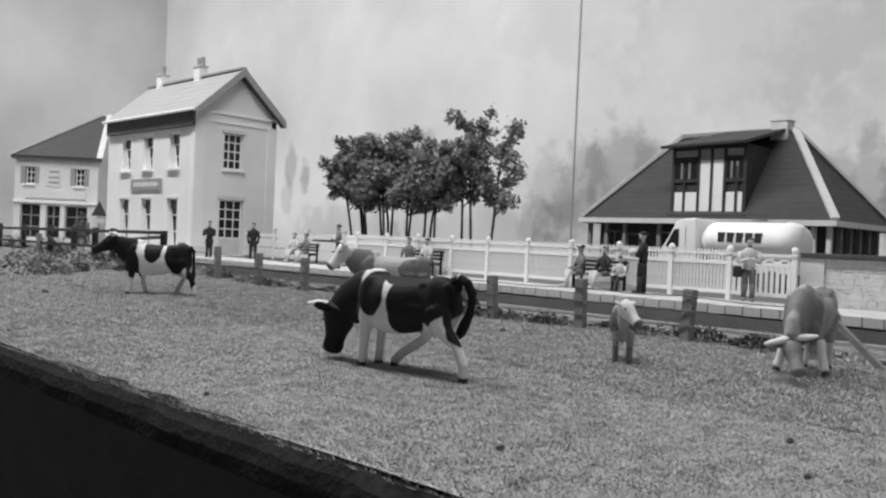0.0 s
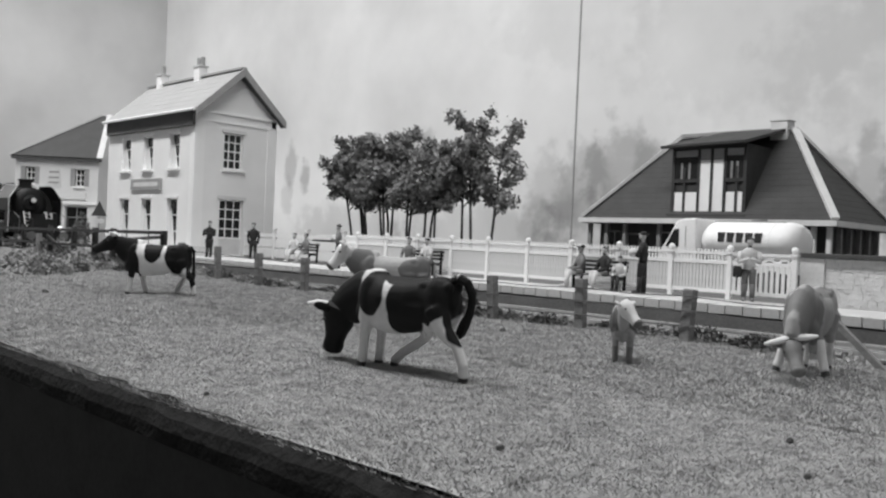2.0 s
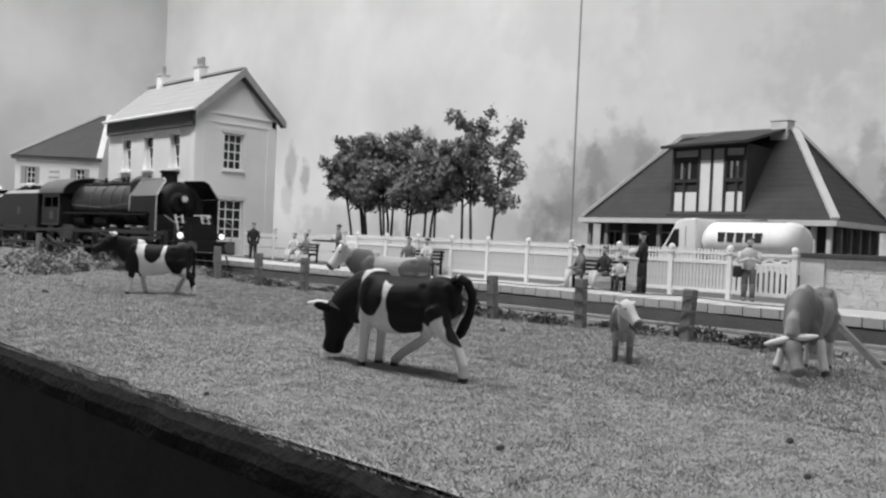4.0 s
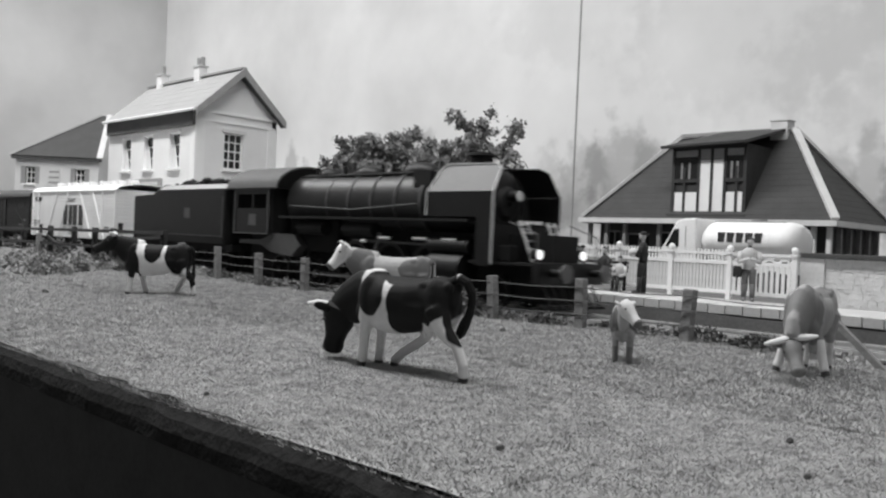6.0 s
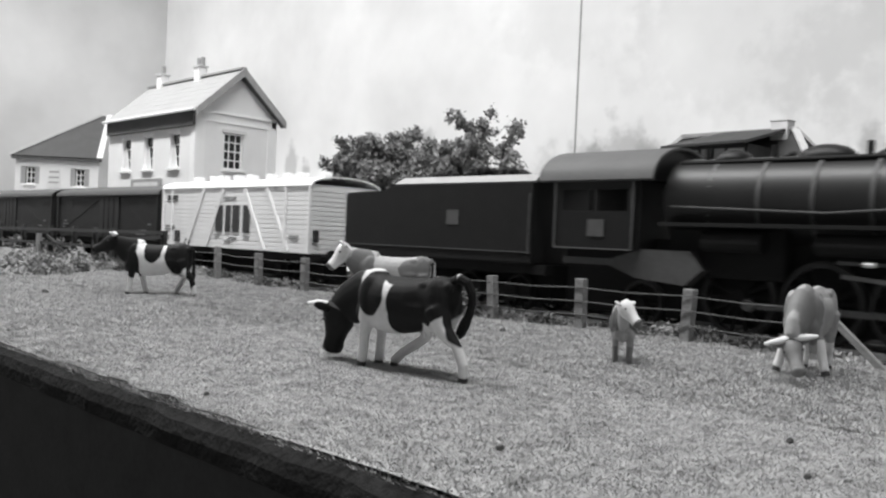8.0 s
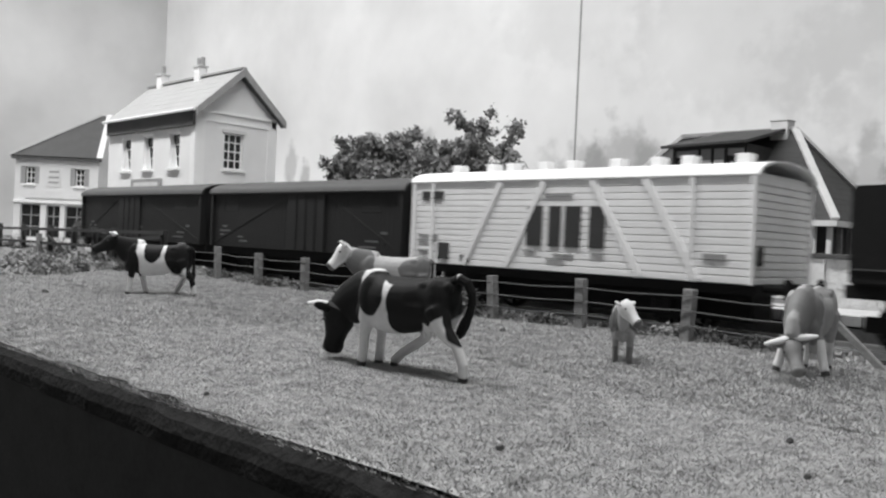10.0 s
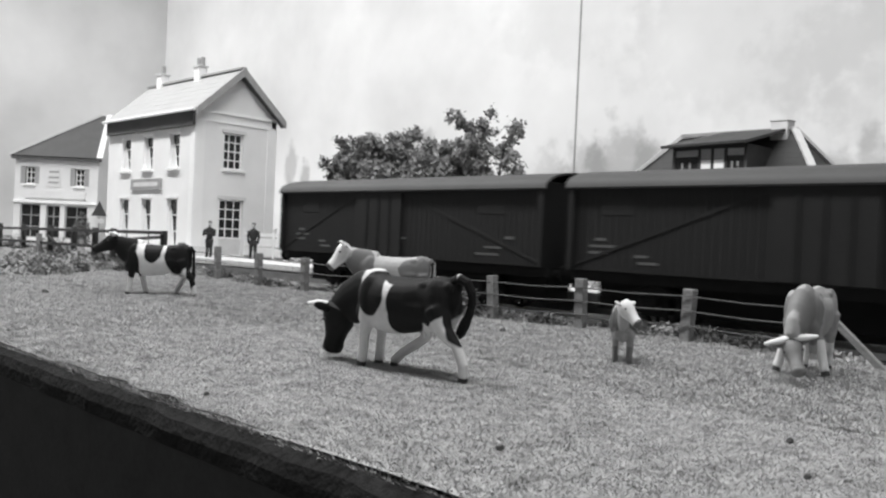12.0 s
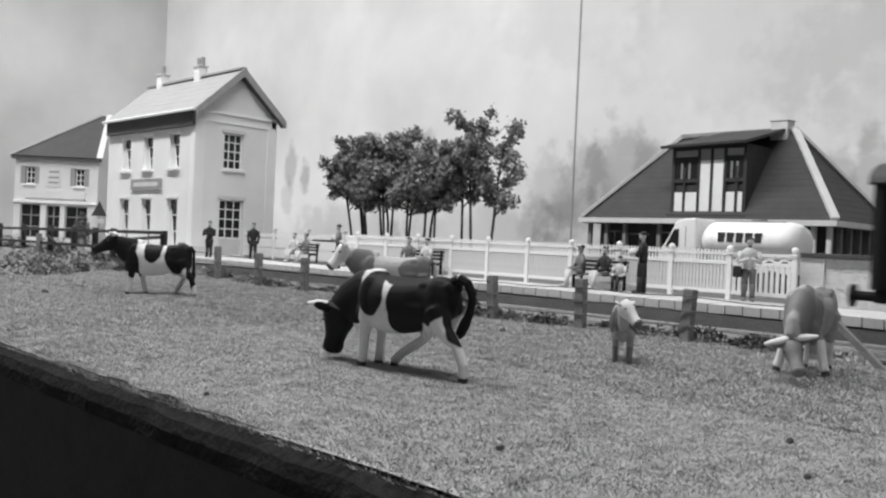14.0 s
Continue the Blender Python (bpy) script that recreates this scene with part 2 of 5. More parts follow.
def window_in(parent, x0, x1, z0, z1, cols, rows, depth=0.18, sill=True, curtain=False, frame_mat=None, name="window"):
    """A casement set in an opening of a wall whose outer face is y = 0 of the parent."""
    fm = frame_mat or WHITE
    f = bmesh.new()
    t = 0.07
    box(f, x0, x0 + t, depth, depth + 0.08, z0, z1)
    box(f, x1 - t, x1, depth, depth + 0.08, z0, z1)
    box(f, x0 + t, x1 - t, depth, depth + 0.08, z0, z0 + t)
    box(f, x0 + t, x1 - t, depth, depth + 0.08, z1 - t, z1)
    w = part(name, f, fm, parent)
    b = bmesh.new()
    for i in range(1, cols):
        x = x0 + (x1 - x0) * i / cols
        box(b, x - 0.03, x + 0.03, depth + 0.01, depth + 0.07, z0 + t, z1 - t)
    for i in range(1, rows):
        z = z0 + (z1 - z0) * i / rows
        box(b, x0 + t, x1 - t, depth + 0.015, depth + 0.065, z - 0.03, z + 0.03)
    if cols > 1 or rows > 1:
        part("glazing_bar", b, fm, w)
    part("pane", bx(x0 + t, x1 - t, depth + 0.03, depth + 0.05, z0 + t, z1 - t), GLASS, w)
    if sill:
        part("sill", bx(x0 - 0.12, x1 + 0.12, -0.14, depth, z0 - 0.14, z0 - 0.002, bevel=0.02), WHITE, w)
    if curtain:
        c = bmesh.new()
        a, w2 = x0 + t, x1 - x0 - 2 * t
        prism(c, [(a, z0 + 0.92 * (z1 - z0)), (a + 0.34 * w2, z0 + 0.55 * (z1 - z0)), (a + 0.62 * w2, z0 + t), (a, z0 + t)], "y", depth - 0.02, depth - 0.005)
        part("curtain", c, CURTAIN, w)
    return w


# ---- the layout board and its setting ----
def sheet(name, x0, x1, y0, y1, z0, z1, material, label, category="ground"):
    return tagged(part(name, bx(x0, x1, y0, y1, z0, z1), material), label, category, kind="structure")


def meadow_z(x, y):
    """Height of the meadow: level, with soft swells and a slight rise towards the fence in the distance."""
    return 0.05 * math.sin(x * 0.7 + 1.3) * math.sin(y * 0.9) + 0.012 * max(0, -x - 14) * min(1, max(0, (y - 8) / 5))


def meadow():
    xs = np.arange(-88, 30.01, 0.8)
    ys = np.concatenate([[4.1], np.arange(4.4, 15.81, 0.5)])
    v = [(x, y, meadow_z(x, y)) for y in ys for x in xs]
    w = len(xs)
    f = [(j * w + i, j * w + i + 1, (j + 1) * w + i + 1, (j + 1) * w + i) for j in range(len(ys) - 1) for i in range(w - 1)]
    tagged(raw("ground", v, f, SOIL, smooth=True), "model meadow ground under short static grass", "ground", kind="structure")


def blades(name, n, x0, x1, y0, y1, h0, h1, width, material, label, zf):
    """Static grass: upright slivers, thick towards the open edge."""
    r = np.random.RandomState(4)
    x, y = r.uniform(x0, x1, n), r.uniform(y0, y1, n)
    h, a = r.uniform(h0, h1, n), r.uniform(0, math.pi, n)
    lx, ly = r.normal(0, 0.05, n), r.normal(0, 0.05, n)
    z = np.array([zf(p, q) for p, q in zip(x, y)])
    w = width * r.uniform(0.6, 1.4, n)
    v = np.zeros((n, 3, 3))
    v[:, 0] = np.stack([x - np.cos(a) * w, y - np.sin(a) * w, z - 0.02], 1)
    v[:, 1] = np.stack([x + np.cos(a) * w, y + np.sin(a) * w, z - 0.02], 1)
    v[:, 2] = np.stack([x + lx, y + ly, z + h], 1)
    ob = raw(name, v.reshape(-1, 3), np.arange(3 * n).reshape(-1, 3), material)
    return tagged(ob, label, "grass", kind="stuff")


meadow()
blades("grass", 420000, -14, 4, 4.12, 9.2, 0.01, 0.034, 0.01, GRASS, "short pale static grass of the near meadow", meadow_z)
blades("grass", 360000, -24, 3, 9.0, 15.2, 0.02, 0.055, 0.014, GRASS, "short pale static grass before the fence", meadow_z)
blades("grass", 330000, -46, -13.8, 4.16, 15.2, 0.025, 0.07, 0.015, GRASS, "short pale static grass of the far meadow", meadow_z)


def edge_strip():
    """The crumbled dark earth between the grass and the edge board."""
    xs = np.arange(-40, 30, 0.12)
    v, f = [], []
    for i, x in enumerate(xs):
        for y, z, a in ((4.16, 0.012, 1), (4.06, -0.02, 1), (3.98, -0.1, 0.7), (3.94, -0.22, 0.4), (3.93, -0.36, 0.1)):
            q = (noise.noise(Vector((x * 1.7, y * 6, 3))) * 0.05 + noise.noise(Vector((x * 6, y * 9, 8))) * 0.02) * a
            v.append((x, y + q, z + q * 0.5))
    for i in range(len(xs) - 1):
        for k in range(4):
            f.append((i * 5 + k, i * 5 + k + 1, i * 5 + k + 6, i * 5 + k + 5))
    tagged(raw("earth_edge", v, f, EDGE), "dark crumbled earth along the board edge", "edge", kind="structure")


blades("grass_edge", 24000, -24, 3, 4.08, 4.28, 0.015, 0.05, 0.01, GRASS, "ragged static grass over the board edge", lambda a, b: -0.02)
edge_strip()
sheet("fascia", -90, 40, 3.945, 3.99, -12, -0.34, BLACKBOARD, "dark painted edge board of the layout", "edge board")
sheet("trackbed", -89, 40, 4.05, 19.9, -0.6, -0.17, BALLAST, "dark ballast bed along the track", "track bed")
sheet("street", -91.6, 40, 23.0, 46, -0.6, 0.42, STREET, "grey street behind the platform fence", "street")
sheet("platform", -89, 40, 20.25, 23.0, -0.6, 0.44, PAVE, "pale paved station platform", "platform")
sheet("platform_wall", -89, 40, 19.87, 20.25, -0.6, 0.19, KERB, "dull grey wall below the platform edge", "platform wall")
sheet("trackbed_end", -128, -89, 15.9, 19.6, -0.6, -0.17, BALLAST, "dark ballast shelf beyond the backdrop", "track bed")
sheet("trackbed_end", 40, 58, 15.9, 19.6, -0.6, -0.17, BALLAST, "dark ballast shelf past the layout board", "track bed")
sheet("room_floor", -135, 62, -46, 66, -84, -80, BLACKBOARD, "dark floor of the room below", "floor")

RB = [(-29.6, 6.4, 3.3, 4.5, 0.34), (-32.6, 5.8, 3.0, 4.2, 0.28), (-35.0, 5.2, 2.6, 4.0, 0.2), (-27.2, 5.6, 2.4, 4.0, 0.26), (-31.0, 3.0, 6.0, 3.2, 0.2), (-36.4, 3.2, 1.8, 2.6, 0.16),
      (-14.6, 5.6, 1.2, 3.2, 0.3), (-16.1, 5.4, 1.1, 2.7, 0.27), (-13.2, 5.2, 1.4, 3.4, 0.3), (-11.5, 4.6, 3.6, 4.2, 0.26), (-19.5, 3.4, 4.0, 2.6, 0.14),
      (-47.9, 8.4, 1.6, 2.6, 0.3), (-46.0, 7.4, 1.9, 2.5, 0.24), (-65.9, 8.2, 1.3, 2.5, 0.3), (-63.5, 7.2, 1.0, 1.8, 0.36), (-66.2, 5.4, 1.3, 2.2, 0.18), (-57.0, 2.0, 9.0, 3.6, 0.18), (-42.0, 2.0, 10.0, 3.2, 0.2), (-24.0, 1.6, 9.0, 3.0, 0.2),
      # broad painted clouds, which also tone down the light at upper right
      (-21.0, 15.0, 11.0, 7.0, 0.08), (-10.0, 13.0, 12.0, 8.0, 0.12), (-34.0, 18.0, 8.0, 5.0, 0.06), (-16.0, 22.0, 14.0, 5.0, 0.06)]
bd = part("backdrop", bx(-91.6, 60, 46, 46.4, -2, 75), sky_mat("painted_sky", 0.77, 0.15, RB))
tagged(bd, "painted backdrop board of pale sky with hazy trees", "backdrop", kind="structure")
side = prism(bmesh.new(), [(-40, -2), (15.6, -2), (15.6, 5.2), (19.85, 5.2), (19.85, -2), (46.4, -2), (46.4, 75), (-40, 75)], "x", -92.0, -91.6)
# lower sky base than the long board: shade past the corner, in colour
bl = part("backdrop", side, sky_mat("shaded_sky_side", 0.64, 0.15, []))
tagged(bl, "painted side backdrop board, its sky darkened for shade, with a track opening", "backdrop", kind="structure")
tagged(part("backdrop_joint", bx(-33.29, -33.19, 45.95, 45.998, 0.4, 75), SLATE_E), "thin dark joint strip of the backdrop boards", "joint strip", kind="structure")


# platform edge of separate slabs
def platform_edge():
    pf = tagged(new("platform_edging"), "row of pale edging slabs along the platform", "edging", kind="structure")
    one = None
    x = -62.0
    while x < 4:
        if one is None:
            one = part("slab", bx(0.014, 0.446, 19.85, 20.45, 0.225, 0.46, bevel=0.012), PAVE, pf)
            one.matrix_basis = pose(x * S, 0, 0)
        else:
            again("slab", one, pf, x, 0, 0.006 * math.sin(x * 7))
        x += 0.46


platform_edge()


def track():
    t = thing("railway_track", 0, 17.75, 0, label="single railway track with steel rails on dark sleepers", category="track")
    sl = part("sleeper", bx(-0.12, 0.12, -1.25, 1.25, -0.2, -0.13), DARKWOOD, t)
    x = -70.0
    sl.matrix_basis = pose(x * S, 0, 0)
    while x < 12:
        x += 0.62
        again("sleeper", sl, t, x)
    for y in (-0.7575, 0.7575):
        bm = bmesh.new()
        box(bm, -128, 58, y - 0.035, y + 0.035, -0.04, 0)
        box(bm, -128, 58, y - 0.012, y + 0.012, -0.11, -0.04)
        box(bm, -128, 58, y - 0.075, y + 0.075, -0.13, -0.11)
        part("rail", bm, RAILM, t)


track()


# ---- the train ----
TRAIN_Y = 17.75


def wheel(parent, x, r, spokes, name="wheelset"):
    """A wheelset: its own axis at x, r above the rail."""
    w = new(name)
    w.parent = parent
    w.matrix_basis = pose(x * S, 0, r * S)
    w.empty_display_size = 0.1 * S
    tyre, sp = bmesh.new(), bmesh.new()
    for s in (-1, 1):
        y0, y1 = s * 0.70, s * 0.82
        n = 28
        for k, (ro, ri, ya, yb) in enumerate(((r, r * 0.87, y0, y1), (r * 1.05, r * 0.87, y0 - s * 0.05, y0))):
            rings = []
            for rad, yy in ((ro, ya), (ro, yb), (ri, yb), (ri, ya)):
                rings.append([tyre.verts.new((rad * math.cos(2 * math.pi * i / n), yy, rad * math.sin(2 * math.pi * i / n))) for i in range(n)])
            for q in range(4):
                a, b = rings[q], rings[(q + 1) % 4]
                for i in range(n):
                    tyre.faces.new((a[i], a[(i + 1) % n], b[(i + 1) % n], b[i]))
        tube(sp, (0, y0, 0), (0, y1 + s * 0.03, 0), r * 0.22, n=14)
        for i in range(spokes):
            a = 2 * math.pi * i / spokes
            beam(sp, (r * 0.15 * math.cos(a), (y0 + y1) / 2, r * 0.15 * math.sin(a)), (r * 0.9 * math.cos(a), (y0 + y1) / 2, r * 0.9 * math.sin(a)), 0.05, 0.07)
    tube(sp, (0, -0.7, 0), (0, 0.7, 0), 0.08, n=10)
    part("tyre", tyre, TYRE, w)
    part("spokes", sp, BLACKM, w)
    return w, r


WHEELS, RODS = [], []


def locomotive():
    L = thing("steam_locomotive", -70, TRAIN_Y, 0, label="black model steam locomotive with large smoke deflectors and lit lamps", category="locomotive")
    bm = loft(bmesh.new(), [((-0.75, 0, 2.85), 0.55, 0.55, 0), ((-0.8, 0, 2.85), 0.8, 0.8, 0), ((-0.95, 0, 2.85), 0.93, 0.93, 0), ((-3.1, 0, 2.85), 0.94, 0.94, 0)], 32)
    sb = part("smokebox", bm, BLACK, L, smooth=True)
    bm = tube(bmesh.new(), (-0.76, 0, 2.85), (-0.62, 0, 2.85), 0.5, 0.38, 24)
    tube(bm, (-0.62, 0, 2.85), (-0.5, 0, 2.85), 0.07, n=8)
    beam(bm, (-0.6, -0.35, 2.85), (-0.6, 0.35, 2.85), 0.05, 0.05)
    part("smokebox_door", bm, BLACKM, sb, smooth=True)
    lamp = part("headlamp", tube(bmesh.new(), (-0.62, 0, 3.05), (-0.3, 0, 3.05), 0.15, 0.17, 14), BLACK, L)
    part("lens", tube(bmesh.new(), (-0.3, 0, 3.05), (-0.27, 0, 3.05), 0.14, n=14), PALE, lamp)
    bm = loft(bmesh.new(), [((-3.1, 0, 2.83), 0.99, 0.99, 0), ((-7.2, 0, 2.85), 1.0, 1.0, 0), ((-9.7, 0, 2.85), 1.05, 1.02, 0)], 32)
    boiler = part("boiler", bm, BOILER, L, smooth=True)
    for x in (-3.2, -4.3, -5.4, -6.5, -7.6, -8.7):
        part("boiler_band", tube(bmesh.new(), (x - 0.035, 0, 2.85), (x + 0.035, 0, 2.85), 1.025, n=40), DULL, boiler, smooth=True)
    for s in (-1, 1):
        part("handrail", limb(bmesh.new(), [(-9.5, s * 1.09, 2.72, 0.025), (-6.2, s * 1.08, 2.6, 0.025), (-3.3, s * 1.06, 2.78, 0.025)], 6), DULL, boiler)
    # chimney, domes and fittings along the top
    bm = loft(bmesh.new(), [((0, 0, 0), 0.5, 0.5, 0), ((0.12, 0, 0), 0.36, 0.36, 0), ((0.5, 0, 0), 0.34, 0.34, 0), ((0.55, 0, 0), 0.42, 0.42, 0), ((0.62, 0, 0), 0.4, 0.4, 0)], 20)
    bm.transform(pose(-1.75, 0, 3.66, 0, -90, 0))
    part("chimney", bm, BLACKM, L, smooth=True)
    for x, w, h in ((-4.2, 0.75, 0.35), (-6.6, 0.6, 0.3), (-8.6, 0.4, 0.28)):
        bm = ball(bmesh.new(), (x, 0, 3.78), w, 0.48, h, 16, 10)
        part("dome", bm, BLACK, L, smooth=True)
    bm = bmesh.new()
    for x in (-3.1, -5.2, -5.7, -7.6, -9.1):
        tube(bm, (x, -0.25, 3.7), (x, -0.25, 4.08), 0.07, n=8)
        tube(bm, (x - 0.2, 0.2, 3.75), (x + 0.25, 0.2, 3.95), 0.06, n=8)
    limb(bm, [(-9.6, -0.55, 3.72, 0.05), (-3.4, -0.55, 3.74, 0.05)], 8)
    box(bm, -3.6, -2.9, -0.9, -0.6, 3.3, 3.75)
    part("pipework", bm, BLACKM, L)
    # smoke deflectors: upright below, leaning in above, with pale edges
    arc = [(1.3 * math.cos(a), 2.45 + 1.36 * math.sin(a)) for a in np.linspace(0, math.pi, 21)]
    part("front_casing", prism(bmesh.new(), arc, "x", -1.1, -0.98), BLACKM, L)
    for s in (-1, 1):
        d = part("smoke_deflector", slab(bmesh.new(), [(-2.45, s * 1.42, 2.42), (-0.02, s * 1.42, 2.42), (-0.02, s * 1.42, 3.1), (-2.45, s * 1.42, 3.1)], 0.04), BLACK, L)
        # far top and edging go black, their shade set by colour
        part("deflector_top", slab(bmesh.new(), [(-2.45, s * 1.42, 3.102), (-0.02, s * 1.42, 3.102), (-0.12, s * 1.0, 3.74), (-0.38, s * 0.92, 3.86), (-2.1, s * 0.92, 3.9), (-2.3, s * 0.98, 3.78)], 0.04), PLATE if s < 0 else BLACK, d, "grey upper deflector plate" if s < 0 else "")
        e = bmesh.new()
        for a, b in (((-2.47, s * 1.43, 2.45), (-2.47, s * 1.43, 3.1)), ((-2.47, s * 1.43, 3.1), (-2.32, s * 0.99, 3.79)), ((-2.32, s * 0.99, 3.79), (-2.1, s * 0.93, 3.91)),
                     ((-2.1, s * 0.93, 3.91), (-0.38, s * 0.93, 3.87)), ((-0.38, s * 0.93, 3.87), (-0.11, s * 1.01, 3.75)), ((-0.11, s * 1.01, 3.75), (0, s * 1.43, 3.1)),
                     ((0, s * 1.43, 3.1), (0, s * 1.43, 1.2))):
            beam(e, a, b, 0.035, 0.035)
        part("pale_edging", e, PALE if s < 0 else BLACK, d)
        part("front_apron", bx(-0.55, -0.03, s * 1.43 - 0.02, s * 1.43 + 0.02, 1.15, 2.42), BLACK, L)
        part("running_board", bx(-9.6, -0.9, s * 0.9, s * 1.44, 2.28, 2.36), BLACKM, L)
        cyl = part("cylinder", tube(bmesh.new(), (-2.35, s * 1.12, 1.0), (-1.1, s * 1.12, 1.0), 0.42, n=20), BLACK, L, smooth=True)
        part("valve_chest", tube(bmesh.new(), (-2.5, s * 1.14, 1.62), (-0.95, s * 1.14, 1.62), 0.22, n=16), BLACK, cyl, smooth=True)
        part("slide_bar", beam(bmesh.new(), (-3.9, s * 1.12, 1.08), (-2.4, s * 1.12, 1.08), 0.08, 0.1), DULL, L)
        bm = beam(bmesh.new(), (-5.9, s * 1.2, 1.65), (-2.5, s * 1.2, 1.62), 0.05, 0.07)
        beam(bm, (-4.9, s * 1.22, 1.2), (-4.6, s * 1.22, 1.9), 0.05, 0.12)
        beam(bm, (-5.8, s * 1.22, 1.4), (-4.7, s * 1.22, 1.3), 0.05, 0.08)
        part("valve_gear", bm, DULL, L)
        # short rods painted near white where the motion glints
        for x0, x1, z in ((-1.95, -1.4, 1.78), (-3.1, -2.55, 1.78), (-4.6, -4.1, 1.76), (-5.4, -5.2, 1.64)):
            part("glint_rod", tube(bmesh.new(), (x0, s * 1.27, z), (x1, s * 1.27, z), 0.05, n=8), GLINT, L)
        bm = bmesh.new()
        for x, w in ((-5.6, 1.4), (-8.0, 1.3)):
            tube(bm, (x - w / 2, s * 1.15, 1.98), (x + w / 2, s * 1.15, 1.98), 0.22, n=14)
        part("air_tank", bm, BLACKM, L, smooth=True)
        part("bufferbeam_lamp", tube(bmesh.new(), (1.0, s * 0.95, 1.5), (1.22, s * 0.95, 1.5), 0.13, 0.16, 14), BLACK, L)
        part("lamp_lens", tube(bmesh.new(), (1.22, s * 0.95, 1.5), (1.226, s * 0.95, 1.5), 0.125, n=14), LAMP, L, "glowing headlamp lens")
        b = part("buffer", tube(bmesh.new(), (1.55, s * 0.87, 1.05), (2.0, s * 0.87, 1.05), 0.1, n=12), BLACK, L)
        part("buffer_plate", tube(bmesh.new(), (2.0, s * 0.87, 1.05), (2.05, s * 0.87, 1.05), 0.24, n=20), PLATE, b)
        st = bmesh.new()
        beam(st, (0.35, s * 0.75, 2.35), (0.85, s * 0.75, 1.3), 0.05, 0.05)
        beam(st, (0.35, s * 0.45, 2.35), (0.85, s * 0.45, 1.3), 0.05, 0.05)
        for k in range(5):
            f = (k + 0.5) / 5
            box(st, 0.35 + 0.5 * f - 0.08, 0.35 + 0.5 * f + 0.08, s * 0.45, s * 0.75, 2.35 - 1.05 * f, 2.38 - 1.05 * f)
        part("front_ladder", st, PALE, L)
        h = bmesh.new()
        limb(h, [(1.4, s * 1.3, 1.25, 0.02), (1.4, s * 1.3, 2.0, 0.02), (0.5, s * 1.3, 2.3, 0.02)], 6)
        part("front_handrail", h, PLATE, L)
    fr = bx(1.35, 1.57, -1.4, 1.4, 0.75, 1.3, bevel=0.02)
    part("buffer_beam", fr, BLACK, L)
    bm = bx(-0.9, 1.35, -1.3, 1.3, 1.2, 1.27)
    slab(bm, [(-0.9, -1.3, 2.3), (-0.1, -1.3, 2.3), (-0.1, 1.3, 2.3), (-0.9, 1.3, 2.3)], 0.06)
    box(bm, -0.3, -0.1, -1.3, 1.3, 1.27, 2.28)
    box(bm, 0.05, 0.45, -1.2, -0.85, 1.27, 1.7, bevel=0.04)
    box(bm, 0.05, 0.45, 0.85, 1.2, 1.27, 1.7, bevel=0.04)
    part("front_platform", bm, BLACKM, L)
    bm = bmesh.new()
    for k in range(7):
        y = -1.05 + 0.35 * k
        beam(bm, (1.45, y, 0.7), (1.75, y, 0.15), 0.05, 0.05)
    box(bm, 1.4, 1.8, -1.2, 1.2, 0.12, 0.18)
    part("pilot", bm, BLACK, L)
    # frame carried down low, a black fill for the shade beneath the engine
    part("frame", bx(-12.6, 1.35, -0.55, 0.55, 0.22, 2.0), BLACKM, L)
    part("firebox", bx(-9.6, -7.0, -0.95, 0.95, 1.2, 2.3, bevel=0.08), BLACKM, L)
    for s in (-1, 1):
        part("ashpan", prism(bmesh.new(), [(-12.2, 1.35), (-10.9, 1.35), (-10.2, 1.1), (-9.0, 1.0), (-8.6, 1.35), (-8.9, 1.75), (-10.1, 1.75), (-10.9, 1.5), (-12.2, 1.5)], "y", s * 0.95, s * 1.3), DULL, L)
    # cab
    cab = part("cab", bx(-10.2, -10.1, -1.37, 1.37, 1.7, 3.6), BLACK, L)
    # black slab added along the cab to keep its windows dark
    part("cab_dark_fill", bx(-12.3, -10.25, -0.2, 0.2, 1.7, 3.5), BLACKM, cab)
    for s in (-1, 1):
        bm = wall_bm(2.2, 1.6, 0.05, [(-12.2, -11.3, 2.6, 3.1), (-11.2, -10.4, 2.6, 3.1)], -12.4, 1.7)
        bm.transform(Matrix.Translation((0, s * 1.405 - 0.025, 0)))
        part("cab_side", bm, BLACK, cab)
    e = bmesh.new()
    for a, b in (((-12.4, 1.72), (-10.25, 1.72)), ((-10.25, 1.72), (-10.25, 3.3)), ((-12.4, 1.72), (-12.4, 3.3))):
        beam(e, (a[0], -1.45, a[1]), (b[0], -1.45, b[1]), 0.03, 0.03)
    part("cab_lining", e, PLATE, cab)
    part("cab_number_plate", bx(-11.45, -11.0, -1.45, -1.435, 2.0, 2.4), DULL, cab)
    prof = [(1.5 * math.cos(a), 3.32 + 0.82 * math.sin(a)) for a in np.linspace(0, math.pi, 15)]
    prof += [(1.44 * math.cos(a), 3.28 + 0.8 * math.sin(a)) for a in np.linspace(math.pi, 0, 15)]
    part("cab_roof", prism(bmesh.new(), prof, "x", -12.9, -9.75), CABROOF, cab, "grey arched cab roof", smooth=True)
    prof = [(1.4 * math.cos(a), 3.3 + 0.78 * math.sin(a)) for a in np.linspace(0, math.pi, 15)]
    part("cab_front", prism(bmesh.new(), prof, "x", -10.1, -9.9), BLACK, cab)
    for x in (-2.9, -4.6, -6.3, -8.0):
        WHEELS.append((wheel(L, x, 0.82, 14), x))
    for x, r in ((-0.35, 0.45), (-10.3, 0.52)):
        WHEELS.append((wheel(L, x, r, 10), x))
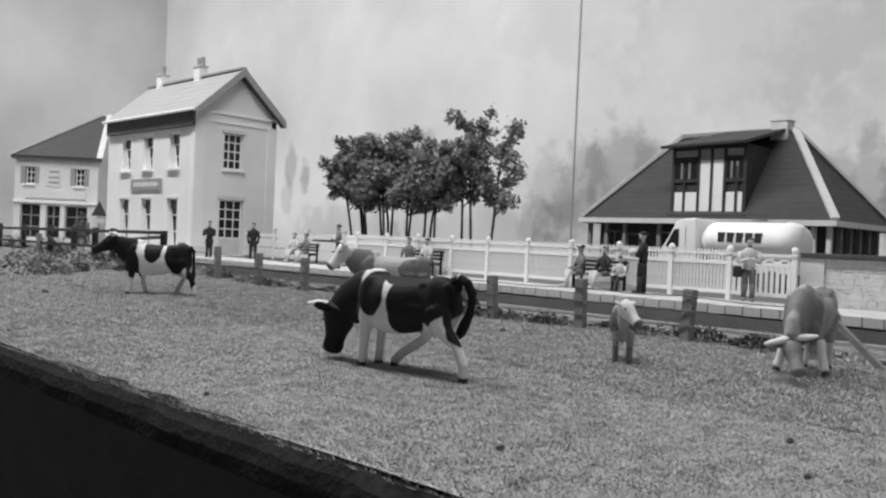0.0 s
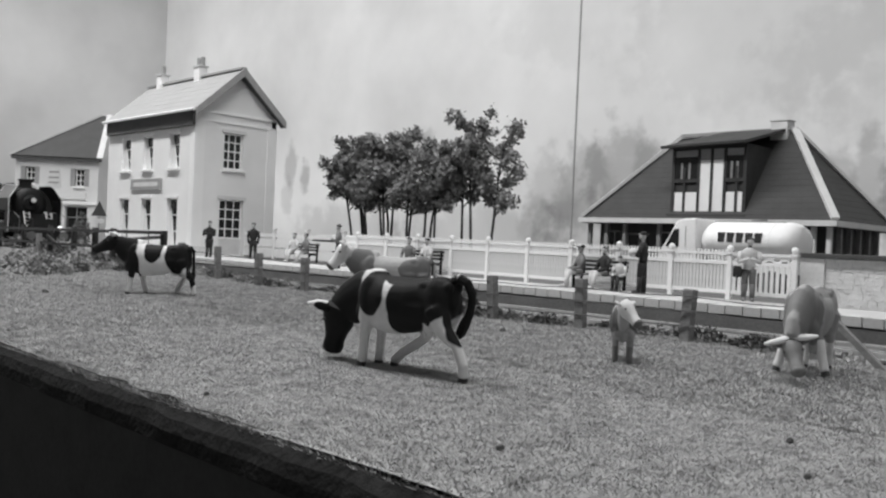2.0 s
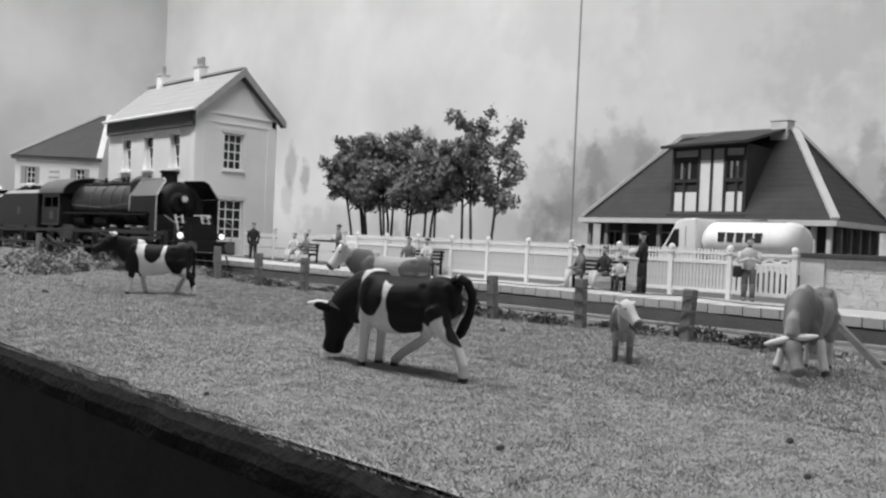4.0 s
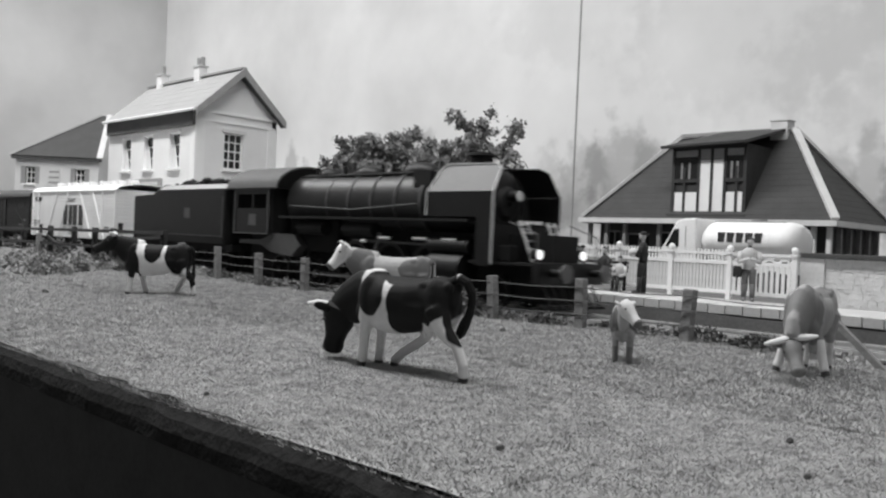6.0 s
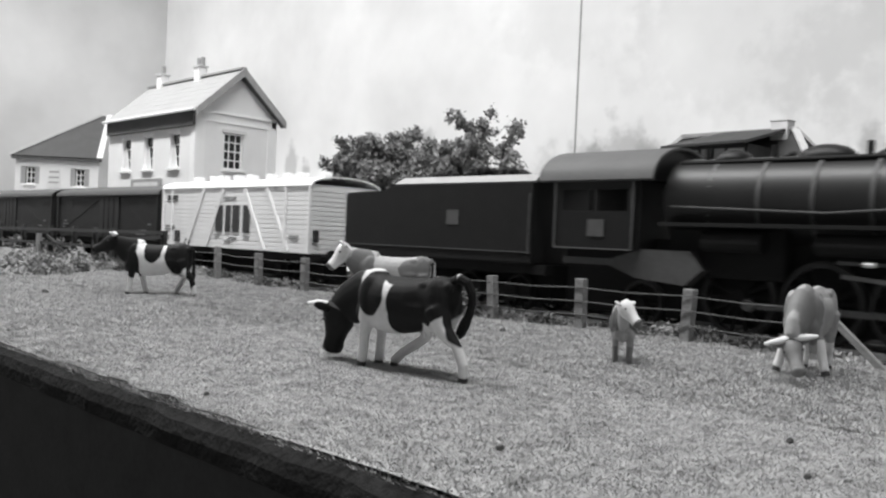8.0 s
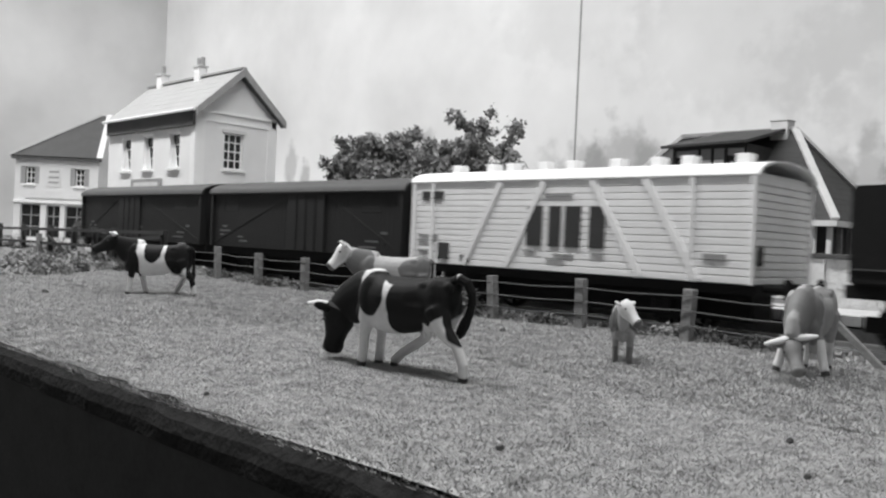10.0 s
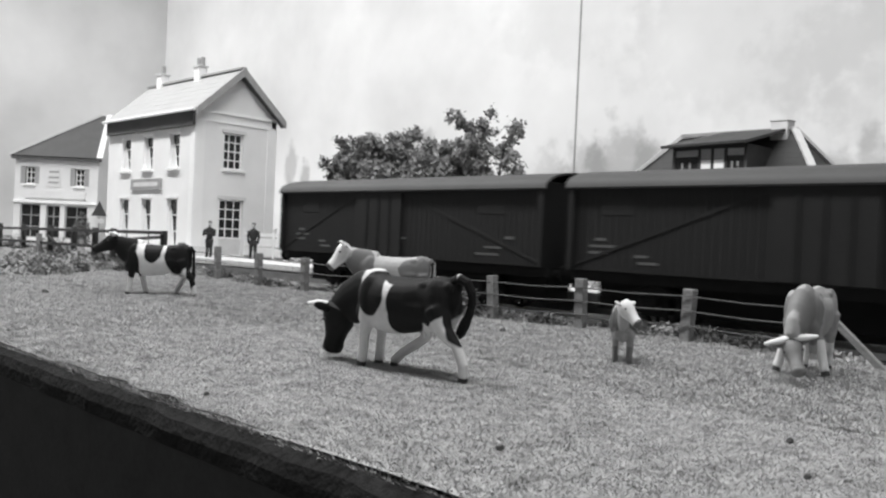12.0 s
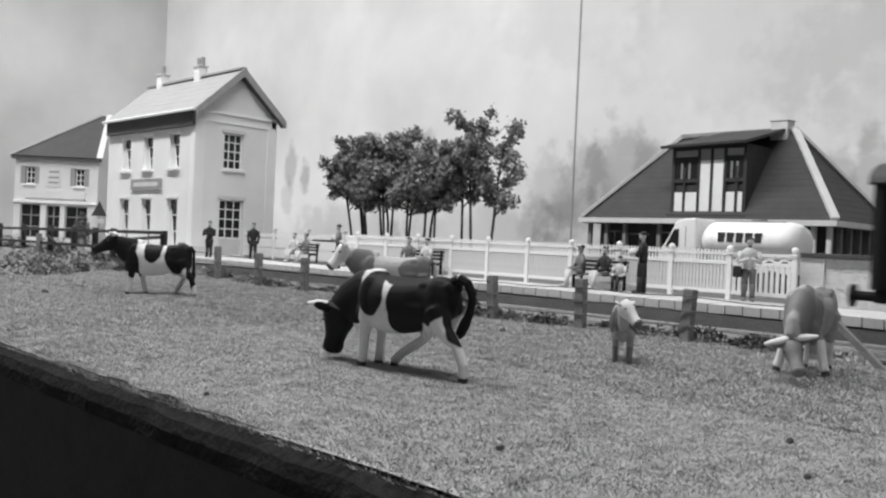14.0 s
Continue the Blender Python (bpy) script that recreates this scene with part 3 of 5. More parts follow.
    for s in (-1, 1):
        bm = beam(bmesh.new(), (-2.7, s * 0.93, 0), (2.7, s * 0.93, 0), 0.06, 0.13)
        for x in (-2.55, -0.85, 0.85, 2.55):
            tube(bm, (x, s * 0.88, 0), (x, s * 1.0, 0), 0.13, n=12)
        r = part("coupling_rod", bm, STEEL, L)
        RODS.append((r, -5.45))
    return L


def bogie(parent, x, r, base, label="bogie"):
    bm = bmesh.new()
    for s in (-1, 1):
        box(bm, x - base / 2 - 0.6, x + base / 2 + 0.6, s * 0.95, s * 1.05, r - 0.1, r + 0.2)
        for q in (-1, 1):
            box(bm, x + q * base / 2 - 0.16, x + q * base / 2 + 0.16, s * 0.93, s * 1.12, r - 0.2, r + 0.25)
        for k in range(3):
            tube(bm, (x - 0.2 + k * 0.2, s * 1.0, r - 0.2), (x - 0.2 + k * 0.2, s * 1.0, r + 0.3), 0.08, n=8)
    box(bm, x - 0.3, x + 0.3, -0.95, 0.95, r, r + 0.3)
    part("bogie", bm, BLACKM, parent)
    for q in (-1, 1):
        WHEELS.append((wheel(parent, x + q * base / 2, r, 8), x + q * base / 2))


def tender():
    T = thing("locomotive_tender", -90, TRAIN_Y, 0, label="black model tender loaded behind the locomotive", category="tender")
    bm = prism(bmesh.new(), [(-7.4, 1.25), (0, 1.25), (0, 3.34), (-5.3, 3.34), (-5.6, 3.1), (-7.4, 3.1)], "y", -1.45, 1.45)
    bmesh.ops.bevel(bm, geom=bm.edges[:], offset=0.05, segments=2, affect="EDGES")
    body = part("tank", bm, BLACK, T)
    for s in (-1, 1):
        # the reflected light on the sloping plate is in its pale colour
        part("bunker_plate", slab(bmesh.new(), [(-5.2, s * 1.43, 3.33), (0, s * 1.43, 3.33), (0, s * 1.22, 3.52), (-5.0, s * 1.22, 3.52)], 0.05), PLATE_SHEEN, T, "sloping bunker plate, pale for its highlight")
    part("bunker_end", slab(bmesh.new(), [(-5.2, -1.43, 3.33), (-5.2, 1.43, 3.33), (-5.0, 1.22, 3.52), (-5.0, -1.22, 3.52)], 0.05), BLACK, T)
    r = random.Random(5)
    bm = bmesh.new()
    for i in range(140):
        x = r.uniform(-4.9, -0.2)
        bmesh.ops.create_icosphere(bm, subdivisions=1, radius=r.uniform(0.1, 0.2), matrix=Matrix.Translation((x, r.uniform(-1.0, 1.0), 3.38 + 0.25 * math.exp(-((x + 2.5) / 1.8) ** 2) + r.uniform(-0.05, 0.08))))
    part("coal", bm, BLACKM, T, kind="stuff")
    bm = bmesh.new()
    for s in (-1, 1):
        beam(bm, (-7.35, s * 1.47, 1.55), (-0.05, s * 1.47, 1.55), 0.03, 0.03)
        limb(bm, [(-0.1, s * 1.5, 1.5, 0.025), (-0.1, s * 1.5, 3.0, 0.025)], 6)
    part("lining", bm, DULL, body)
    part("number_plate", bx(-3.0, -2.55, -1.47, -1.455, 2.2, 2.6), DULL, body)
    bm = bmesh.new()
    tube(bm, (-6.3, 0, 3.1), (-6.3, 0, 3.3), 0.4, n=20)
    part("filler_lid", bm, BLACK, T)
    part("underframe", bx(-7.5, 0.3, -1.3, 1.3, 1.0, 1.25), BLACKM, T)
    # black box added to darken the see-through gap below the tender
    part("tender_shade_box", bx(-7.0, 0.0, -0.55, 0.55, 0.25, 1.0), BLACKM, T)
    bogie(T, -1.8, 0.48, 1.8)
    bogie(T, -5.7, 0.48, 1.8)
    return T


def axle_gear(W, xs, r=0.5):
    for x in xs:
        WHEELS.append((wheel(W, x, r, 9), x))
        for s in (-1, 1):
            g = part("axle_guard", bx(x - 0.35, x + 0.35, s * 0.92, s * 1.0, 0.25, 1.05), BLACKM, W)
            part("axle_box", bx(x - 0.15, x + 0.15, s * 0.95, s * 1.15, 0.38, 0.68, bevel=0.03), BLACKM, g)
            bm = bmesh.new()
            for k in range(5):
                w = 0.75 - 0.12 * k
                box(bm, x - w, x + w, s * 1.0, s * 1.08, 0.7 + 0.045 * k, 0.745 + 0.045 * k)
            part("leaf_spring", bm, BLACKM, g)


def ends(W, x0, x1):
    for x, d in ((x0, -1), (x1, 1)):
        for s in (-1, 1):
            b = part("buffer", tube(bmesh.new(), (x, s * 0.87, 1.05), (x + d * 0.45, s * 0.87, 1.05), 0.09, n=10), BLACKM, W)
            part("buffer_plate", tube(bmesh.new(), (x + d * 0.45, s * 0.87, 1.05), (x + d * 0.5, s * 0.87, 1.05), 0.22, n=16), BLACKM, b)
        part("coupling_hook", beam(bmesh.new(), (x, 0, 1.05), (x + d * 0.5, 0, 1.0), 0.08, 0.1), BLACKM, W)


def roof_profile(half, eave, top, n=17):
    out = [(half * math.cos(a), eave + (top - eave) * math.sin(a) ** 0.9) for a in np.linspace(0, math.pi, n)]
    return out + [((half - 0.05) * math.cos(a), eave - 0.04 + (top - eave) * math.sin(a) ** 0.9) for a in np.linspace(math.pi, 0, n)]


def reefer():
    W = thing("refrigerated_wagon", -100, TRAIN_Y, 0, label="white planked refrigerated wagon with dark block lettering", category="wagon")
    n = 14
    z0, z1 = 1.12, 3.32
    h = (z1 - z0) / n
    core = part("body_core", bx(-4.9, 4.9, -1.38, 1.38, z0, z1 + 0.1), CREAM, W)
    pl = part("plank", bx(-4.97, 4.97, -0.035, 0.035, 0.007, h - 0.007, bevel=0.012), CREAM, W)
    pl.matrix_basis = pose(0, -1.41 * S, z0 * S)
    ep = part("end_plank", bx(-0.035, 0.035, -1.37, 1.37, 0.012, h - 0.012, bevel=0.012), CREAM, W)
    ep.matrix_basis = pose(4.93 * S, 0, z0 * S)
    for i in range(n):
        if i:
            again("plank", pl, W, 0, -1.41, z0 + i * h)
            again("end_plank", ep, W, 4.93, 0, z0 + i * h)
        again("plank", pl, W, 0, 1.41, z0 + i * h)
        again("end_plank", ep, W, -4.93, 0, z0 + i * h)
    for s in (-1, 1):
        y = s * 1.46
        for a, b in (((-1.75, 3.3), (-2.95, 1.15)), ((-0.35, 3.3), (-1.5, 1.15)), ((1.05, 3.3), (2.4, 1.15)), ((2.45, 3.3), (3.8, 1.15))):
            part("brace", beam(bmesh.new(), (a[0], y, a[1]), (b[0], y, b[1]), 0.04, 0.16), WHITE, W)
        for x in (-4.95, -4.2, 3.6, 4.95):
            part("stanchion", bx(x - 0.05, x + 0.05, y - 0.03, y + 0.03, z0, z1), CREAM, W)
        for x, w in ((-0.83, 0.46), (-0.15, 0.34), (0.33, 0.44), (1.03, 0.42)):
            part("lettering_block", bx(x, x + w, y - s * 0.005 - 0.02, y - s * 0.005 + 0.02, 1.72, 2.7), INK, W)
        for x, z, w, hh in ((-4.6, 2.88, 0.8, 0.22), (-4.7, 1.85, 0.75, 0.05), (-4.7, 1.72, 0.6, 0.05), (-4.7, 1.45, 0.4, 0.05), (-0.9, 1.58, 0.35, 0.05), (0.0, 1.52, 0.6, 0.04), (1.1, 1.56, 0.35, 0.05), (-0.2, 1.4, 0.5, 0.04), (-0.3, 2.95, 0.8, 0.06), (3.9, 1.6, 0.5, 0.12), (-3.05, 1.2, 0.3, 0.2)):
            part("marking", bx(x, x + w, y - 0.018, y + 0.018, z, z + hh), INK if hh > 0.15 else SLATE_E, W)
        part("label_holder", bx(-3.9, -3.52, y - 0.02, y + 0.02, 1.25, 1.7), INK, W)
    part("roof", prism(bmesh.new(), roof_profile(1.49, 3.36, 3.72), "x", -5.06, 5.06), WHITE, W, "white arched roof", smooth=True)
    for x in (-4.3, -3.0, -2.3, -1.2, -0.3, 1.0, 2.1, 2.9, 4.2):
        v = bx(x - 0.16, x + 0.16, -0.45, -0.1, 3.62, 3.92, bevel=0.03)
        part("roof_vent", v, WHITE, W)
    part("underframe", bx(-5.0, 5.0, -1.25, 1.25, 0.9, 1.12), BLACKM, W)
    # one black box for the low gear and the shade under the floor
    part("gear_shade_box", bx(-4.6, 4.6, -0.5, 0.5, 0.28, 0.9), BLACKM, W)
    axle_gear(W, (-2.9, 2.9))
    ends(W, -5.0, 5.0)
    part("end_lamp_iron", bx(5.0, 5.05, -1.3, -1.1, 1.5, 1.9), INK, W)
    return W


def covered_wagon(door, half):
    W = thing("covered_wagon", -110, TRAIN_Y, 0, label="dark brown planked covered wagon with a grey arched roof", category="wagon", group="brown covered wagons")
    z0, z1 = 1.2, 3.12
    part("body_core", bx(-half + 0.06, half - 0.06, -1.38, 1.38, z0, z1 + 0.12), BROWN, W)
    n = 54
    w = (2 * half - 0.1) / n
    pl = part("plank", bx(0.008, w - 0.008, -0.03, 0.03, 0, z1 - z0, bevel=0.01), BROWN, W)
    pl.matrix_basis = pose((-half + 0.05) * S, -1.4 * S, z0 * S)
    for i in range(n):
        if i:
            again("plank", pl, W, -half + 0.05 + i * w, -1.4, z0)
        again("plank", pl, W, -half + 0.05 + i * w, 1.4, z0)
    m = 14
    we = 2.76 / m
    ep = part("end_plank", bx(-0.03, 0.03, 0.008, we - 0.008, 0, z1 - z0 + 0.2, bevel=0.01), BROWN, W)
    ep.matrix_basis = pose((half - 0.05) * S, -1.38 * S, z0 * S)
    for i in range(m):
        if i:
            again("end_plank", ep, W, half - 0.05, -1.38 + i * we, z0)
        again("end_plank", ep, W, -half + 0.05, -1.38 + i * we, z0)
    for s in (-1, 1):
        y = s * 1.455
        dr = part("sliding_door", bx(door - 1.0, door + 1.0, y - 0.03, y + 0.03, z0 + 0.03, z1 - 0.05), BROWN, W)
        for a in (-0.5, 0, 0.5):
            part("door_strap", bx(door + a - 0.03, door + a + 0.03, y - 0.05, y + 0.05, z0 + 0.05, z1 - 0.1), BLACKM, dr)
        part("door_rail", bx(door - 1.1, door + 3.1, y - 0.04, y + 0.04, z1 - 0.05, z1 + 0.03), BLACKM, W)
        for x0, x1 in ((-half + 0.1, door - 1.1), (half - 0.1, door + 1.1)):
            part("brace", beam(bmesh.new(), (x0, s * 1.43, z0 + 0.1), (x1, s * 1.43, z1 - 0.1), 0.03, 0.07), BROWN, W)
        for x in (-half + 0.08, half - 0.08):
            part("corner_post", bx(x - 0.07, x + 0.07, y - 0.06, y + 0.06, z0, z1), BROWN, W)
        for x in (-4.4, 3.4):
            part("vent_flap", bx(x, x + 0.9, s * 1.425, s * 1.438, 2.5, 2.9), BROWN, W)
        for x, z, ww, hh in ((-4.7, 1.75, 0.7, 0.06), (-4.7, 1.6, 0.5, 0.06), (-4.55, 1.9, 0.3, 0.07), (-3.5, 1.55, 0.35, 0.06), (-3.4, 1.4, 0.5, 0.06), (3.6, 1.6, 0.6, 0.06), (3.3, 1.42, 0.8, 0.06), (4.3, 1.85, 0.3, 0.08), (0.2, 1.75, 0.4, 0.05)):
            part("marking", bx(x, x + ww, s * 1.43 - 0.008, s * 1.43 + 0.008, z, z + hh), PLATE, W)
    part("roof", prism(bmesh.new(), roof_profile(1.55, 3.14, 3.62), "x", -half - 0.08, half + 0.08), BROWNROOF, W, "grey arched roof", smooth=True)
    part("underframe", bx(-half, half, -1.25, 1.25, 0.95, 1.2), BLACKM, W)
    # black box again, underframe gear and shade in one
    part("gear_shade_box", bx(-5.0, 5.0, -0.5, 0.5, 0.28, 0.95), BLACKM, W)
    axle_gear(W, (-3.2, 3.2))
    ends(W, -half, half)
    return W


loco, tend, white_wagon = locomotive(), tender(), reefer()
brown_a = covered_wagon(0.6, 5.3)
brown_b = covered_wagon(-0.6, 5.55)


# ---- the station house ----
def pantile_roof(parent, name, a, b, c, d, rows, material, lap=0.007, piece="slate_course"):
    """Courses of roofing between the eave a-b and the ridge d-c."""
    a, b, c, d = (Vector(p) for p in (a, b, c, d))
    roof = new(name)
    roof.parent = parent
    up = (b - a).cross(d - a).normalized()
    for i in range(rows):
        f0, f1 = i / rows, min(1, (i + 1.15) / rows)
        q = [a.lerp(d, f0) + up * lap, b.lerp(c, f0) + up * lap, b.lerp(c, f1), a.lerp(d, f1)]
        if (q[2] - q[3]).length < 1e-3:
            q = q[:3]
        part(piece, slab(bmesh.new(), q, 0.05), material, roof)
    return roof


def station():
    H = thing("station_house", -38.9, 21.34, 0.42, label="tall pale rendered station house with a light zinc roof", category="house")
    L, W, E = 10.2, 4.8, 7.45
    f = []
    for x in (-7.85, -5.15, -2.2):
        f.append((x - 0.55, x + 0.55, 4.55, 6.4))
        f.append((x - 0.55, x + 0.55, 0.35, 2.95))
    w = part("front_wall", wall_bm(L, E, 0.3, f, -L, 0), RENDER_W, H)
    for i, o in enumerate(f):
        window_in(w, *o, 1, 3, sill=i % 2 == 0, curtain=True)
        s = bmesh.new()
        box(s, o[0] - 0.1, o[1] + 0.1, -0.05, 0.0, o[3], o[3] + 0.16)
        part("lintel", s, WHITE, w)
    sg = part("name_board", bx(-6.95, -3.4, -0.09, -0.003, 3.42, 4.02), SLATE_E, w, "grey name board with an unreadable line")
    part("name_line", bx(-6.6, -3.75, -0.1, -0.091, 3.6, 3.84), PALE, sg)
    part("corner_pier", bx(-0.42, 0.03, -0.06, 0.24, 0, E), WHITE, H)
    gw = new("gable_wall")
    gw.parent = H
    gw.matrix_basis = pose(0, 0, 0, 0, 0, 90)
    go = [(1.64, 2.78, 4.6, 6.48), (1.52, 2.92, 0.08, 3.0)]
    bm = wall_bm(W, E, 0.3, go, 0, 0)
    prism(bm, [(0, E), (W, E), (W / 2, E + 2.0)], "y", 0, 0.3)
    gp = part("gable_face", bm, RENDER_G, gw)
    window_in(gw, *go[0], 3, 4)
    part("lintel", bx(1.5, 2.92, -0.05, 0.0, 6.48, 6.66), PALE, gp)
    part("lintel", bx(1.38, 3.06, -0.05, 0.0, 3.0, 3.18), PALE, gp)
    d = window_in(gw, 1.52, 2.92, 0.95, 3.0, 3, 4, sill=False, name="door")
    part("door_panel", bx(1.52, 2.92, 0.17, 0.25, 0.08, 0.95), PALE, d)
    part("cornice", bx(-0.05, W + 0.05, -0.09, 0, E - 0.05, E + 0.1), WHITE, gp)
    part("cornice", bx(-0.02, W + 0.02, -0.06, 0, E - 0.5, E - 0.4), WHITE, gp)
    part("corner_pier", bx(-0.03, 0.5, -0.05, 0, 0, E - 0.5), RENDER_W, gp)
    part("corner_pier", bx(W - 0.55, W + 0.02, -0.05, 0, 0, E - 0.5), RENDER_W, gp)
    part("plinth", bx(0, 1.5, -0.07, 0, 0, 0.5), PALE, gp)
    part("plinth", bx(2.94, W, -0.07, 0, 0, 0.5), PALE, gp)
    part("back_wall", bx(-L, 0, W - 0.3, W, 0, E), RENDER_W, H)
    bm = bx(-L, -L + 0.3, 0.3, W - 0.3, 0, E)
    prism(bm, [(0.3, E), (W - 0.3, E), (W / 2, E + 1.9)], "x", -L, -L + 0.3)
    part("far_gable", bm, RENDER_G, H)
    part("dark_interior", bx(-L + 0.3, -0.3, 1.6, 1.7, 0.0, E), BLACKM, H)
    # roof: two slopes with deep eaves, their shade painted on a dark strip
    ze, zr, ov = E + 0.02, E + 2.42, 0.32
    x0, x1 = -L - 0.05, 0.45
    sl = (zr - ze) / (W / 2)
    yo = -ov
    zo = ze - ov * sl + 0.28
    pantile_roof(H, "roof_slope", (x0, yo, zo), (x1, yo, zo), (x1, W / 2, zr), (x0, W / 2, zr), 7, ZINC, 0.006, "zinc_sheet")
    pantile_roof(H, "roof_slope", (x1, W - yo, zo), (x0, W - yo, zo), (x0, W / 2, zr), (x1, W / 2, zr), 7, ZINC, 0.006, "zinc_sheet")
    part("eave_soffit", bx(x0 + 0.1, 0.02, -0.2, -0.004, E - 0.8, E - 0.02), EAVE_SHADE, H, "boxed eaves strip, darkened for the shade under the roof")
    part("gutter", tube(bmesh.new(), (x0, yo - 0.05, zo - 0.02), (x1, yo - 0.05, zo - 0.02), 0.08, n=10), WHITE, H)
    for y, z, s in ((yo, zo, 1), (W - yo, zo, -1)):
        part("barge_board", slab(bmesh.new(), [(x1 + 0.02, y, z - 0.34), (x1 + 0.02, y, z + 0.06), (x1 + 0.02, W / 2, zr + 0.08), (x1 + 0.02, W / 2, zr - 0.36)], 0.1), SLATE_E, H, "grey barge board")
        part("verge_soffit", slab(bmesh.new(), [(0, y, z - 0.3), (x1 - 0.1, y, z - 0.3), (x1 - 0.1, W / 2, zr - 0.34), (0, W / 2, zr - 0.34)], 0.04), SLATE, H)
    part("ridge_cap", beam(bmesh.new(), (x0, W / 2, zr + 0.05), (x1, W / 2, zr + 0.05), 0.3, 0.1), ZINC, H)
    for x, pots in ((-8.6, (0.1,)), (-4.15, (-0.2, 0.24))):
        c = part("chimney", bx(x - 0.3, x + 0.3, W / 2 - 0.25, W / 2 + 0.25, zr - 0.3, zr + 0.6, bevel=0.03), WHITE, H)
        part("chimney_cap", bx(x - 0.36, x + 0.36, W / 2 - 0.31, W / 2 + 0.31, zr + 0.6, zr + 0.68), PALE, c)
        for p in pots:
            part("chimney_pot", tube(bmesh.new(), (x + p, W / 2, zr + 0.68), (x + p, W / 2, zr + 1.15), 0.12, 0.11, 12), SLATE_E, c)


station()


def side_house():
    """The lower shop behind the station, turned towards the camera."""
    H = thing("shop_house", -62.1, 23.35, 0.42, 45.6, label="small white two-storey shop with a dark slate roof", category="house")
    a, b, E = -3.05, 2.9, 6.2
    ops = [(-2.65, -1.3, 4.15, 5.4), (0.9, 2.25, 4.1, 5.35), (-2.6, -1.15, 0.3, 2.7), (-0.75, 0.25, 0.3, 2.65), (0.6, 2.2, 0.3, 2.65)]
    w = part("front_wall", wall_bm(b - a, E, 0.3, ops, a, 0), SHOPW, H)
    for o in ops[:2]:
        x = (o[0] + o[1]) / 2
        sh = window_in(w, x - 0.32, x + 0.32, o[2], o[3], 2, 3, sill=True)
        part("shutter", bx(o[0], x - 0.33, 0.02, 0.08, o[2], o[3]), SLATE_E, sh)
        part("shutter", bx(x + 0.33, o[1], 0.02, 0.08, o[2], o[3]), SLATE_E, sh)
    for o in ops[2:]:
        window_in(w, *o, 2, 3, sill=False, frame_mat=SLATE_E, name="shop_window")
    part("shop_sign", bx(-2.3, 2.1, -0.12, 0, 3.15, 3.7), SHOPW, w, "pale shop sign board, unreadable")
    part("cornice", bx(a, b, -0.15, 0, 2.8, 2.98), WHITE, w)
    pn = part("wall_panel", bx(-0.75, 0.25, -0.04, 0, 4.0, 5.3), PALE, w)
    for z in (4.25, 4.6, 5.0):
        part("panel_bar", bx(-0.6, 0.1, -0.06, -0.04, z, z + 0.12), SLATE_E, pn)
    D = 5.5
    part("side_wall", bx(a, a + 0.3, 0.3, D, 0, E), SHOPW, H)
    bm = bx(b - 0.3, b, 0.3, D, 0, E)
    prism(bm, [(0, E), (D, E), (D / 2, E + 3.25)], "x", b - 0.3, b)
    part("gable_wall", bm, SHOPW, H)
    part("back_wall", bx(a + 0.3, b - 0.3, D - 0.3, D, 0, E), SHOPW, H)
    ap = (1.9, D / 2, E + 3.4)
    part("roof_front", slab(bmesh.new(), [(a - 0.25, -0.3, E - 0.05), (b + 0.35, -0.3, E - 0.05), (b - 0.35, D / 2, E + 3.42), ap], 0.14), SLATE, H)
    part("roof_hip", slab(bmesh.new(), [(a - 0.25, D + 0.3, E - 0.05), (a - 0.25, -0.3, E - 0.05), ap], 0.14), SLATE, H)
    part("roof_back", slab(bmesh.new(), [(b + 0.35, D + 0.3, E - 0.05), (a - 0.25, D + 0.3, E - 0.05), ap, (b - 0.35, D / 2, E + 3.42)], 0.14), SLATE, H)
    part("verge", slab(bmesh.new(), [(b - 0.05, -0.34, E - 0.02), (b + 0.38, -0.34, E - 0.02), (b - 0.2, D / 2, E + 3.51), (b - 0.62, D / 2, E + 3.51)], 0.18), PALE, H, "white verge tiles")
    part("hip_ridge", beam(bmesh.new(), (a - 0.25, -0.3, E), (ap[0], ap[1], ap[2] + 0.05), 0.24, 0.14), PALE, H)
    part("eave_board", bx(a - 0.2, b + 0.2, -0.28, -0.02, E - 0.3, E - 0.12), SLATE, H)


side_house()


